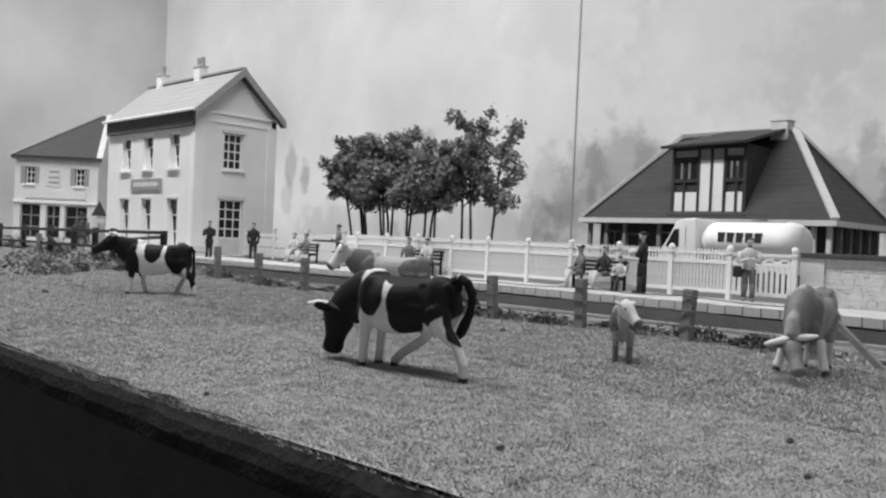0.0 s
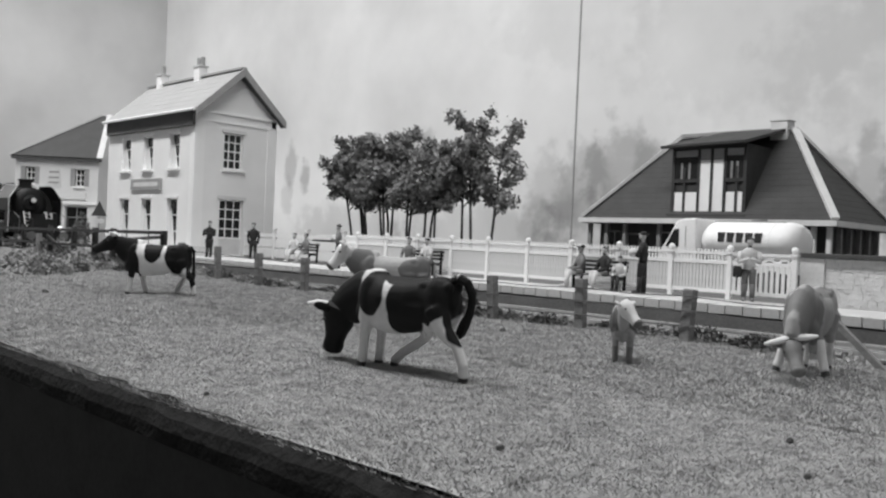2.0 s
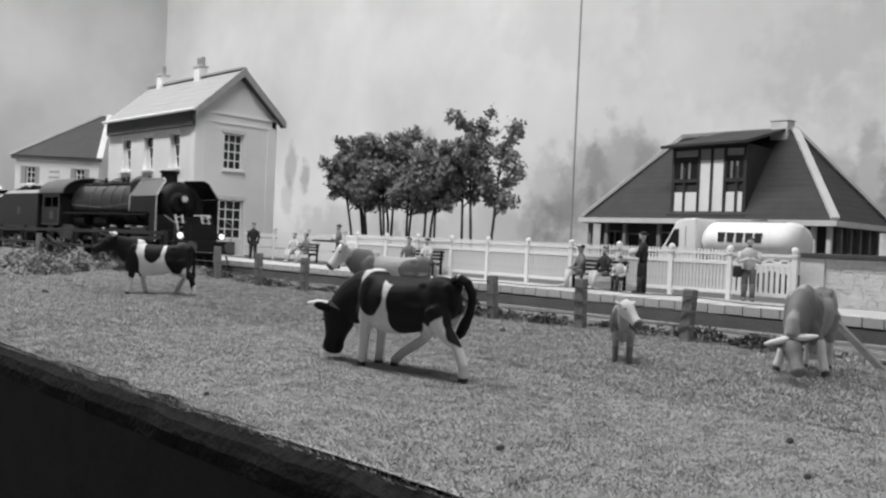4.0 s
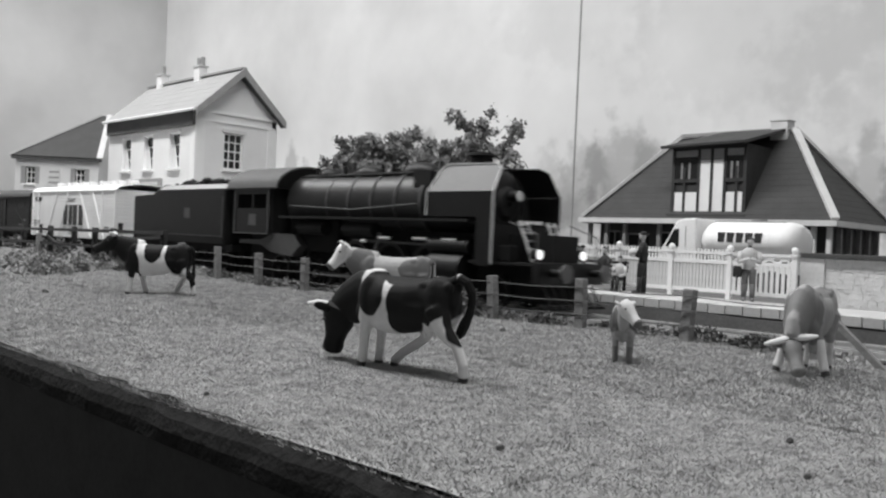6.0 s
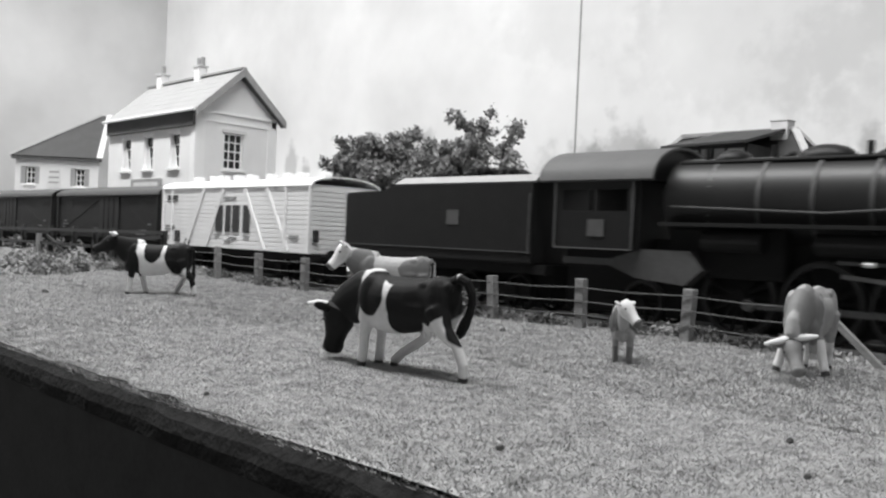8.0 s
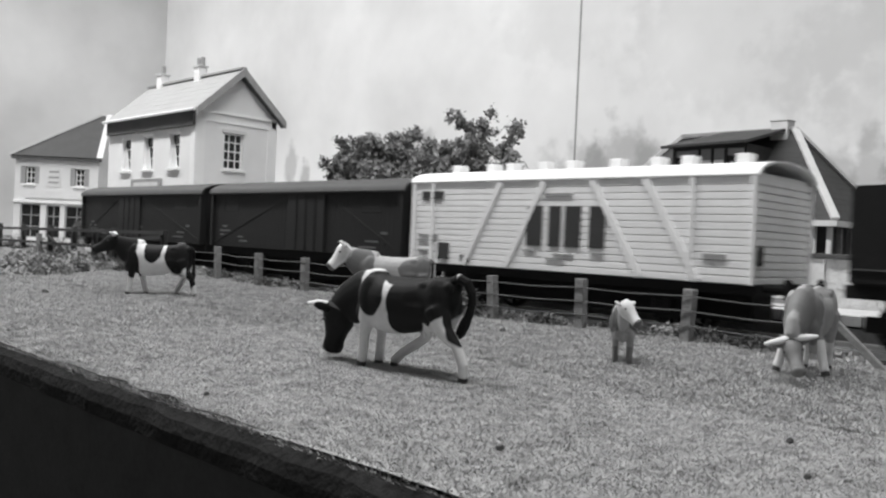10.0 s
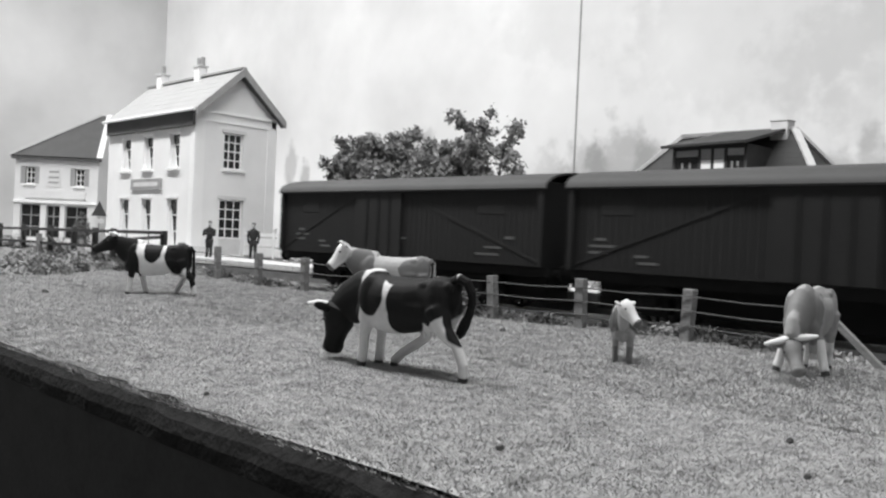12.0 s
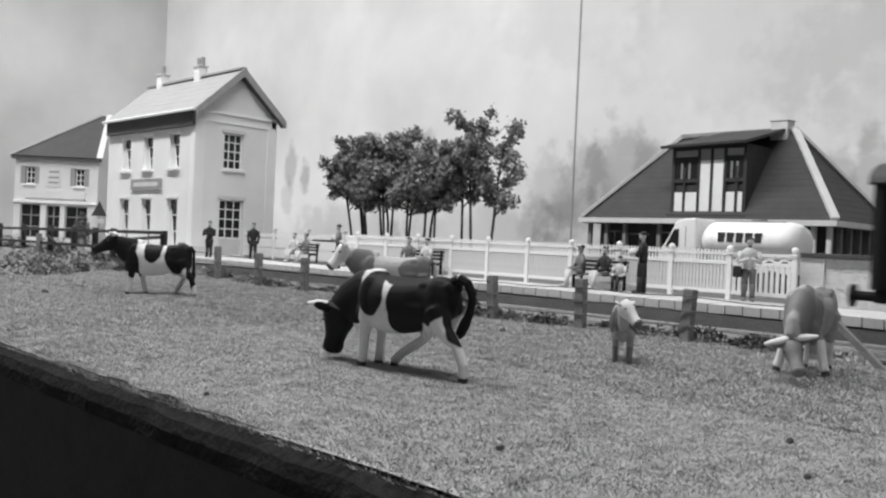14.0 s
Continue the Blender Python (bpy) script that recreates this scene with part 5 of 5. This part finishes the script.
        hd.matrix_basis = pose(1.06 * S, 0, (1.2 + 0.003 * nod) * S, 0, nod, head_turn) @ Matrix.Scale(1.12, 4)
    if graze and not low:
        ball(b, (0.86, 0, 0.72), 0.2, 0.1, 0.2)
    body = part("body", b, hide, C, smooth=True)
    blend(body, 0.02, 7)
    for sx in (-1, 1):
        t = bmesh.new()
        for d in (-0.05, 0.05):
            tube(t, (-0.42 + d, sx * 0.06, 0.58), (-0.42 + d, sx * 0.065, 0.47), 0.022, 0.015, 6)
        part("teat", t, hide, body)
    h = loft(bmesh.new(), [((-0.10, 0, 0.0), 0.06, 0.07, 0), ((-0.06, 0, 0.0), 0.105, 0.12, 0), ((0.03, 0, 0.0), 0.115, 0.14, 0), ((0.12, 0, -0.015), 0.108, 0.14, 0), ((0.22, 0, -0.02), 0.085, 0.11, 0),
                           ((0.34, 0, -0.03), 0.072, 0.085, 0), ((0.42, 0, -0.035), 0.085, 0.085, 0), ((0.48, 0, -0.035), 0.075, 0.065, 0), ((0.51, 0, -0.035), 0.04, 0.035, 0)], 18)
    h.transform(Matrix.Diagonal((0.95, 1.22, 1.2, 1)))
    part("skull", h, face, hd, smooth=True)
    part("muzzle", ball(bmesh.new(), (0.44, 0, -0.04), 0.06, 0.106, 0.095, 14, 8), nose or MUZZLE, hd, smooth=True)
    for sx in (-1, 1):
        part("eye", ball(bmesh.new(), (0.12, sx * 0.125, 0.05), 0.022, 0.016, 0.02, 8, 6), HOOF, hd)
        e = ball(bmesh.new(), (0, 0, 0), 0.05, 0.11, 0.03, 10, 6)
        e.transform(pose(-0.03, sx * 0.19, 0.05, sx * 15, 0, sx * 15))
        part("ear", e, face, hd, smooth=True)
        if horns:
            k = horn_span
            rise = (0.12, 0.14) if low else (0.15, 0.2)
            part("horn", limb(bmesh.new(), [(-0.03, sx * (0.02 if low else 0.08), 0.14 if low else 0.1, 0.05 if low else 0.04), (-0.03, sx * (0.09 + 0.12 * k), rise[0], 0.044 if low else 0.036), (0.0, sx * (0.09 + 0.25 * k), rise[1], 0.022 if low else 0.015)], 8), HORN, hd, smooth=True)
    for lx, sx, o in ((0.52, 1, feet[0]), (0.52, -1, feet[1]), (-0.62, 1, feet[2]), (-0.62, -1, feet[3])):
        g = bmesh.new()
        if lx > 0:
            limb(g, [(lx + o * 0.4, sx * 0.155, 0.5, 0.066), (lx + o * 0.55, sx * 0.155, 0.4, 0.066), (lx + o * 0.8, sx * 0.15, 0.2, 0.06), (lx + o, sx * 0.15, 0.09, 0.064)], 10)
        else:
            limb(g, [(lx + 0.02 + o * 0.35, sx * 0.165, 0.58, 0.08), (lx - 0.09 + o * 0.55, sx * 0.16, 0.43, 0.066), (lx - 0.04 + o * 0.9, sx * 0.155, 0.2, 0.062), (lx + o, sx * 0.155, 0.09, 0.064)], 10)
        lg = part("leg", g, shank or hide, C, smooth=True)
        if lx > 0:
            lg.matrix_basis = pose(0, 0, 0.8 * S, sx * splay) @ pose(0, 0, -0.8 * S)
        part("hoof", tube(bmesh.new(), (lx + o + 0.01, sx * 0.152, 0.0), (lx + o, sx * 0.152, 0.09), 0.065, 0.05, 10), HOOF, lg)
    if tail_up:
        t = [(-0.74, 0, 1.2, 0.06), (-0.84, -0.02, 1.25, 0.06), (-0.94, -0.04, 1.2, 0.06), (-1.0, -0.06, 1.08, 0.055), (-1.0, -0.08, 0.94, 0.05), (-0.96, -0.08, 0.8, 0.055), (-0.91, -0.06, 0.68, 0.07), (-0.87, -0.05, 0.58, 0.07), (-0.86, -0.05, 0.52, 0.03)]
    else:
        t = [(-0.76, 0, 1.2, 0.04), (-0.86, 0, 1.1, 0.03), (-0.87, 0, 0.7, 0.028), (-0.86, 0, 0.48, 0.06), (-0.85, 0, 0.34, 0.02)]
    part("tail", limb(bmesh.new(), t, 8), hide, C, smooth=True)
    return C


PIED = [(1.25, 0, 0.9, 0.62, 0.6, 0.75), (0.8, 0, 0.8, 0.24, 0.6, 0.26), (0.4, 0, 0.98, 0.26, 0.7, 0.3), (-0.2, 0, 0.95, 0.3, 0.7, 0.46), (-0.5, 0, 1.05, 0.42, 0.9, 0.4), (-0.12, 0, 0.68, 0.2, 0.7, 0.22), (-1.0, 0, 0.9, 0.26, 0.5, 0.5), (-0.2, 0, 1.3, 0.56, 0.6, 0.24)]
PIED2 = [(1.05, 0, 1.0, 0.62, 0.7, 0.75), (0.55, 0, 0.75, 0.2, 0.6, 0.36), (0.05, 0, 1.08, 0.24, 0.7, 0.32), (-0.55, 0, 0.98, 0.34, 0.7, 0.46), (-0.87, 0, 0.7, 0.16, 0.4, 0.6), (-0.25, 0, 1.32, 0.5, 0.5, 0.12)]
FAWN = [(-0.45, 0.25, 0.95, 0.35, 0.25, 0.28), (-0.7, 0, 1.2, 0.25, 0.4, 0.14), (0.7, 0, 0.95, 0.34, 0.5, 0.45)]
H1 = hide_mat("black_pied_hide", 0.62, 0.008, PIED, 0.45)
H2 = hide_mat("black_pied_hide_far", 0.66, 0.008, PIED2, 0.45)
H3 = hide_mat("fawn_hide", 0.36, 0.15, FAWN, 0.6)
H4 = hide_mat("calf_hide", 0.3, 0.08, [(0.1, 0, 0.95, 0.75, 0.6, 0.4)], 0.5)
H5 = hide_mat("brown_hide", 0.34, 0.18, [(0.0, 0.1, 1.0, 0.9, 0.14, 0.5), (0.9, 0, 0.8, 0.4, 0.5, 0.5)], 0.8)
DARKFACE = mat("black_hide", 0.008, 0.7, 0.2, 4, spec=0.2)
PALEFACE = mat("white_hide", 0.70, 0.6, 0.1, 4)
BROWNFACE = mat("brown_face", 0.17, 0.6, 0.2, 4)
MUZZLE = mat("grey_muzzle", 0.09, 0.5, 0.2, 4)
cow(-7.97, 7.47, 187, H1, DARKFACE, 1.0, True, 0, (0.08, 0.04, -0.46, 0.9), "black and white cow grazing with its tail swung up", tail_up=True, nose=DARKFACE, horn_span=0.55)
cow(-20.15, 10.15, 224, H2, DARKFACE, 1.06, False, 14, (0.12, -0.2, -0.3, 0.22), "black and white cow standing by the weeds", nose=DARKFACE)
cow(-14.15, 12.85, 222, H3, PALEFACE, 1.06, False, 10, label="fawn cow with a white face standing behind the grazing cow", nod=44)
cow(-7.06, 11.25, 303, H4, PALEFACE, 0.69, False, 48, (0.05, -0.05, -0.05, 0.05), label="small brown and white calf standing on the meadow", horns=False, category="calf", shank=BROWNFACE, nod=36)
cow(-4.7, 12.5, 281, H5, BROWNFACE, 1.0, True, 0, (0.05, 0.05, -0.1, 0.1), label="brown cow grazing head down with wide pale horns", horn_span=1.0, shank=PALEFACE, horn_tilt=20, low=True, splay=13, nose=BROWNFACE)


# crumbs of dark earth on the grass
for x, y, r0 in ((-10.63, 12.6, 0.08), (-4.35, 5.19, 0.04), (-3.11, 7.91, 0.045), (-7.99, 4.63, 0.035), (-2.45, 6.62, 0.035), (-21.9, 8.05, 0.1)):
    bm = bmesh.new()
    bmesh.ops.create_icosphere(bm, subdivisions=2, radius=r0)
    for v in bm.verts:
        v.co *= 0.8 + 0.4 * noise.noise(v.co * 20 + Vector((x, y, 0)))
    ob = part("earth_crumb", bm, DULL)
    ob.matrix_world = pose(x * S, y * S, (meadow_z(x, y) + 0.03) * S)
    tagged(ob, "small dark crumb of earth on the grass", "earth crumb", "crumbs on the meadow")


# ---- figurines, benches and vehicles ----
def figurine(x, y, z, rz, label, top, legs, seated=False, arms="down", s=1.0, hat=False, load=None):
    """A painted model passenger, kept plain, as one mesh."""
    bm = bmesh.new()
    hip = 0.46 if seated else 0.86
    def take(k, fn):
        n0 = len(bm.faces)
        fn()
        bm.faces.ensure_lookup_table()
        for f in bm.faces[n0:]:
            f.material_index = k
            f.smooth = True
    def lower():
        for sx in (-1, 1):
            if seated:
                limb(bm, [(0, sx * 0.1, 0.5, 0.1), (0.42, sx * 0.11, 0.5, 0.08), (0.46 + 0.08 * sx, sx * 0.11, 0.06, 0.06), (0.62 + 0.08 * sx, sx * 0.11, 0.04, 0.045)], 8)
            else:
                limb(bm, [(0, sx * 0.09, 0.88, 0.115), (0.04 * sx, sx * 0.1, 0.48, 0.085), (0.05 * sx, sx * 0.11, 0.06, 0.065), (0.05 * sx + 0.16, sx * 0.11, 0.045, 0.045)], 8)
    def upper():
        loft(bm, [((-0.02, 0, hip), 0.15, 0.12, 90), ((-0.02, 0, hip + 0.2), 0.165, 0.125, 90), ((0, 0, hip + 0.42), 0.21, 0.135, 90), ((0, 0, hip + 0.54), 0.19, 0.11, 90), ((0, 0, hip + 0.62), 0.07, 0.06, 90)], 12)
        for sx in (-1, 1):
            sh = hip + 0.5
            if arms == "folded":
                limb(bm, [(0, sx * 0.23, sh, 0.07), (0.08, sx * 0.27, sh - 0.28, 0.06), (0.26, sx * 0.06, sh - 0.2, 0.05)], 8)
            elif arms == "lap":
                limb(bm, [(0, sx * 0.23, sh, 0.07), (0.1, sx * 0.27, sh - 0.3, 0.055), (0.34, sx * 0.15, hip + 0.12, 0.05)], 8)
            else:
                limb(bm, [(0, sx * 0.23, sh, 0.07), (-0.02, sx * 0.25, sh - 0.3, 0.06), (0.1, sx * 0.22, sh - 0.56, 0.05)], 8)
    def head():
        ball(bm, (0.02, 0, hip + 0.78), 0.1, 0.085, 0.125, 12, 8)
        tube(bm, (0, 0, hip + 0.58), (0.01, 0, hip + 0.7), 0.055, n=8)
    def cap():
        ball(bm, (0.0, 0, hip + 0.85), 0.11, 0.1, 0.07, 12, 6)
        if hat:
            tube(bm, (0.03, 0, hip + 0.84), (0.03, 0, hip + 0.86), 0.16, n=14)
    take(0, lower)
    take(1, upper)
    take(2, head)
    def carried_load():
        if load == "bundle":
            ball(bm, (0.24, 0.08, hip + 0.3), 0.15, 0.26, 0.13, 12, 8)
        elif load == "bag":
            box(bm, 0.0, 0.16, -0.42, -0.2, hip - 0.2, hip + 0.1, bevel=0.03)
    take(3, cap)
    take(4, carried_load)
    ob = part("figurine", bm, legs)
    for m in (top, SKIN, CLOTH_D, CLOTH_L if load == "bundle" else CLOTH_D):
        ob.data.materials.append(m)
    ob.matrix_world = pose(x * S, y * S, z * S, 0, 0, rz) @ Matrix.Scale(s, 4)
    return tagged(ob, label, "figurine", "figurines on the platform")


def bench(x, y, rz, label="dark slatted platform bench"):
    B = thing("bench", x, y, 0.46, rz, label=label, category="bench", group="platform benches")
    for k in range(4):
        part("seat_slat", bx(-0.9, 0.9, -0.42 + 0.11 * k, -0.33 + 0.11 * k, 0.42, 0.46), DARKWOOD, B)
    for k in range(3):
        part("back_slat", bx(-0.9, 0.9, 0.06 + 0.02 * k, 0.09 + 0.02 * k, 0.55 + 0.13 * k, 0.64 + 0.13 * k), DARKWOOD, B)
    for sx in (-0.8, 0.8):
        bm = bx(sx - 0.04, sx + 0.04, -0.4, -0.34, 0, 0.42)
        box(bm, sx - 0.04, sx + 0.04, 0.03, 0.09, 0, 0.92)
        box(bm, sx - 0.04, sx + 0.04, -0.4, 0.05, 0.36, 0.42)
        part("leg_frame", bm, BLACKM, B)


PZ = 0.455
figurine(-36.9, 21.2, PZ, 312, "model figurine in a dark jacket with a hand raised", CLOTH_D, CLOTH_D, arms="folded")
figurine(-35.2, 22.6, PZ, 330, "model figurine in a dark coat with dark trousers", CLOTH_D, CLOTH_D)
figurine(-32.2, 22.9, PZ, 280, "pale seated model figurine on a bench", CLOTH_L, CLOTH_L, True, "lap")
figurine(-31.3, 22.9, PZ, 265, "seated model figurine in grey on a bench", CLOTH_M, CLOTH_L, True, "lap")
bench(-31.6, 23.1, 0)
figurine(-26.4, 20.9, PZ, 230, "model figurine in grey standing near the platform edge", CLOTH_M, CLOTH_M, arms="folded")
bench(-22.9, 22.35, 0)
figurine(-23.6, 22.15, PZ, 290, "seated model figurine in grey", CLOTH_M, CLOTH_M, True, "lap")
figurine(-22.6, 22.15, PZ, 270, "seated model figurine in a white top", CLOTH_L, CLOTH_D, True, "lap")
bench(-14.9, 22.35, 0)
figurine(-15.6, 22.2, PZ, 235, "seated model figurine leaning back on a bench", CLOTH_M, CLOTH_L, True, "lap", hat=True)
figurine(-14.7, 22.2, PZ, 250, "seated model figurine in dark grey", CLOTH_D, CLOTH_L, True, "lap")
figurine(-14.15, 22.2, PZ, 280, "small seated child figurine in a dark top", CLOTH_L, CLOTH_D, True, "lap", s=0.78)
figurine(-12.95, 21.5, PZ, 200, "tall model figurine in a black suit holding a pale bundle", CLOTH_D, CLOTH_D, arms="folded", s=1.03, load="bundle")
figurine(-10.1, 22.3, PZ, 300, "model figurine with a pale shirt, grey trousers and dark bag", CLOTH_L, CLOTH_M, arms="folded", s=1.0, load="bag")


def tank_truck():
    T = thing("tank_truck", -12.55, 27.0, 0.42, 180, label="white tank lorry with a rounded cab and dark block lettering", category="truck")
    c = bmesh.new()
    prism(c, [(2.42, 0.55), (2.5, 1.3), (2.25, 1.45), (1.85, 2.35), (1.6, 2.46), (1.1, 2.48), (1.05, 0.55)], "y", -1.05, 1.05)
    bmesh.ops.bevel(c, geom=c.edges[:], offset=0.07, segments=3, affect="EDGES", profile=0.6)
    cab = part("cab", c, WHITE, T, smooth=True)
    for s in (-1, 1):
        part("side_window", prism(bmesh.new(), [(2.2, 1.5), (1.9, 2.08), (1.72, 2.1), (1.72, 1.5)], "y", s * 1.045, s * 1.07), GLASS, cab)
        part("door_line", bx(1.46, 1.48, s * 1.05, s * 1.062, 0.7, 2.2), SLATE_E, cab)
    part("windscreen", slab(bmesh.new(), [(2.3, -0.9, 1.48), (2.3, 0.9, 1.48), (1.93, 0.85, 2.3), (1.93, -0.85, 2.3)], 0.03), GLASS, cab)
    for s in (-1, 1):
        part("headlight", tube(bmesh.new(), (2.46, s * 0.75, 0.95), (2.52, s * 0.75, 0.95), 0.13, n=14), PLATE, cab)
    part("bumper", bx(2.4, 2.6, -1.05, 1.05, 0.45, 0.62, bevel=0.03), SLATE_E, cab)
    rr = []
    for x, k in ((-2.12, 0.5), (-2.05, 0.8), (-1.9, 0.93), (-1.7, 1.0), (0.7, 1.0), (0.85, 0.95), (0.98, 0.8), (1.0, 0.5)):
        rr.append(((x, 0, 1.72), 1.08 * k, 0.7 * k, 0))
    tk = part("tank", loft(bmesh.new(), rr, 32), WHITE, T, "glossy white tank", smooth=True)
    for x in (-1.35, -0.9, 0.5):
        part("tank_band", loft(bmesh.new(), [((x - 0.03, 0, 1.72), 1.09, 0.71, 0), ((x + 0.03, 0, 1.72), 1.09, 0.71, 0)], 32), WHITE, tk, smooth=True)
    for k in range(5):
        x = 0.3 - 0.31 * k
        part("lettering_block", bx(x - 0.22, x, 0.9, 1.084, 1.7, 2.02), INK, tk)
    part("hatch", tube(bmesh.new(), (-0.6, 0, 2.38), (-0.6, 0, 2.5), 0.25, n=16), SLATE_E, tk)
    part("walkway", bx(-1.6, 0.8, -0.3, 0.3, 2.39, 2.43), SLATE_E, tk)
    part("skirt", bx(-2.1, 1.0, -1.0, 1.0, 0.75, 1.05, bevel=0.04), WHITE, T)
    part("chassis", bx(-2.1, 2.3, -0.5, 0.5, 0.45, 0.75), BLACKM, T)
    for x in (1.75, -1.5):
        for s in (-1, 1):
            w = part("wheel", tube(bmesh.new(), (x, s * 0.75, 0.42), (x, s * 1.02, 0.42), 0.42, n=24), RUBBER, T)
            part("rim", tube(bmesh.new(), (x, s * 1.0, 0.42), (x, s * 1.03, 0.42), 0.24, n=18), PLATE, w)


tank_truck()


def car(x, y, rz):
    C = thing("car", x, y, 0.42, rz, label="white saloon car parked behind the fence", category="car")
    c = prism(bmesh.new(), [(-2.0, 0.35), (2.0, 0.35), (2.05, 0.8), (1.1, 0.92), (0.55, 1.38), (-1.0, 1.42), (-1.6, 0.95), (-2.05, 0.88)], "y", -0.78, 0.78)
    bmesh.ops.bevel(c, geom=c.edges[:], offset=0.06, segments=2, affect="EDGES")
    b = part("body", c, WHITE, C, smooth=True)
    for s in (-1, 1):
        part("window", prism(bmesh.new(), [(1.0, 0.95), (0.52, 1.3), (-0.95, 1.34), (-1.4, 0.97)], "y", s * 0.775, s * 0.79), GLASS, b)
        for xx in (-1.25, 1.3):
            w = part("wheel", tube(bmesh.new(), (xx, s * 0.6, 0.3), (xx, s * 0.8, 0.3), 0.3, n=20), RUBBER, C)
            part("hubcap", tube(bmesh.new(), (xx, s * 0.79, 0.3), (xx, s * 0.81, 0.3), 0.16, n=14), STEEL, w)


car(-36.6, 28.6, 178)
car(-74.5, 26.2, 160)


def road_sign():
    R = thing("crossing_sign", -45.2, 19.26, -0.17, -45, label="dark triangular warning sign on a post", category="road sign")
    part("post", tube(bmesh.new(), (0, 0, 0), (0, 0, 2.4), 0.05, n=10), SLATE_E, R)
    part("triangle", prism(bmesh.new(), [(-0.42, 2.45), (0.42, 2.45), (0.0, 3.25)], "x", -0.03, 0.03), SLATE, R)
    part("plate", bx(0.035, 0.05, -0.3, 0.3, 2.05, 2.3), PALE, R)


road_sign()


# ---- what moves: the train rolls through ----
FRONT = [(0.0, -67.2), (0.5, -62.9), (1.0, -58.65), (1.5, -54.45), (2.0, -50.3), (2.5, -46.0), (3.0, -41.75), (3.2, -40.0), (4.25, -30.3), (5.3, -20.6), (5.5, -18.78), (6.0, -14.3),
         (6.5, -9.75), (7.0, -6.4), (7.5, -3.05), (8.0, 0.12), (8.2, 1.4), (9.25, 9.2), (10.3, 17.3), (10.5, 18.85), (11.0, 22.85), (11.5, 27.1), (12.0, 31.35), (12.5, 36.0),
         (13.0, 40.6), (13.5, 45.55), (13.9, 49.2), (14.0, 49.95)]


def front_at(t):
    i = max(k for k in range(len(FRONT) - 1) if FRONT[k][0] <= t)
    (t0, a), (t1, b) = FRONT[i], FRONT[i + 1]
    return a + (b - a) * (t - t0) / (t1 - t0)


def motions():
    for vehicle, back in ((loco, 0.0), (tend, -13.05), (white_wagon, -27.25), (brown_a, -37.9), (brown_b, -49.5)):
        walk(vehicle, [(t, pose((d + back) * S, TRAIN_Y * S, 0)) for t, d in FRONT])
    steps = [round(0.1 * k, 3) for k in range(141)]
    for (w, r), x in WHEELS:
        walk(w, [(t, pose(x * S, 0, r * S, 0, math.degrees((front_at(t) + 67.2) / r), 0)) for t in steps])
    for rod, x in RODS:
        rows = []
        for t in steps:
            a = (front_at(t) + 67.2) / 0.82
            rows.append((t, pose((x + 0.33 * math.cos(a)) * S, 0, (0.82 - 0.33 * math.sin(a)) * S)))
        walk(rod, rows)


motions()
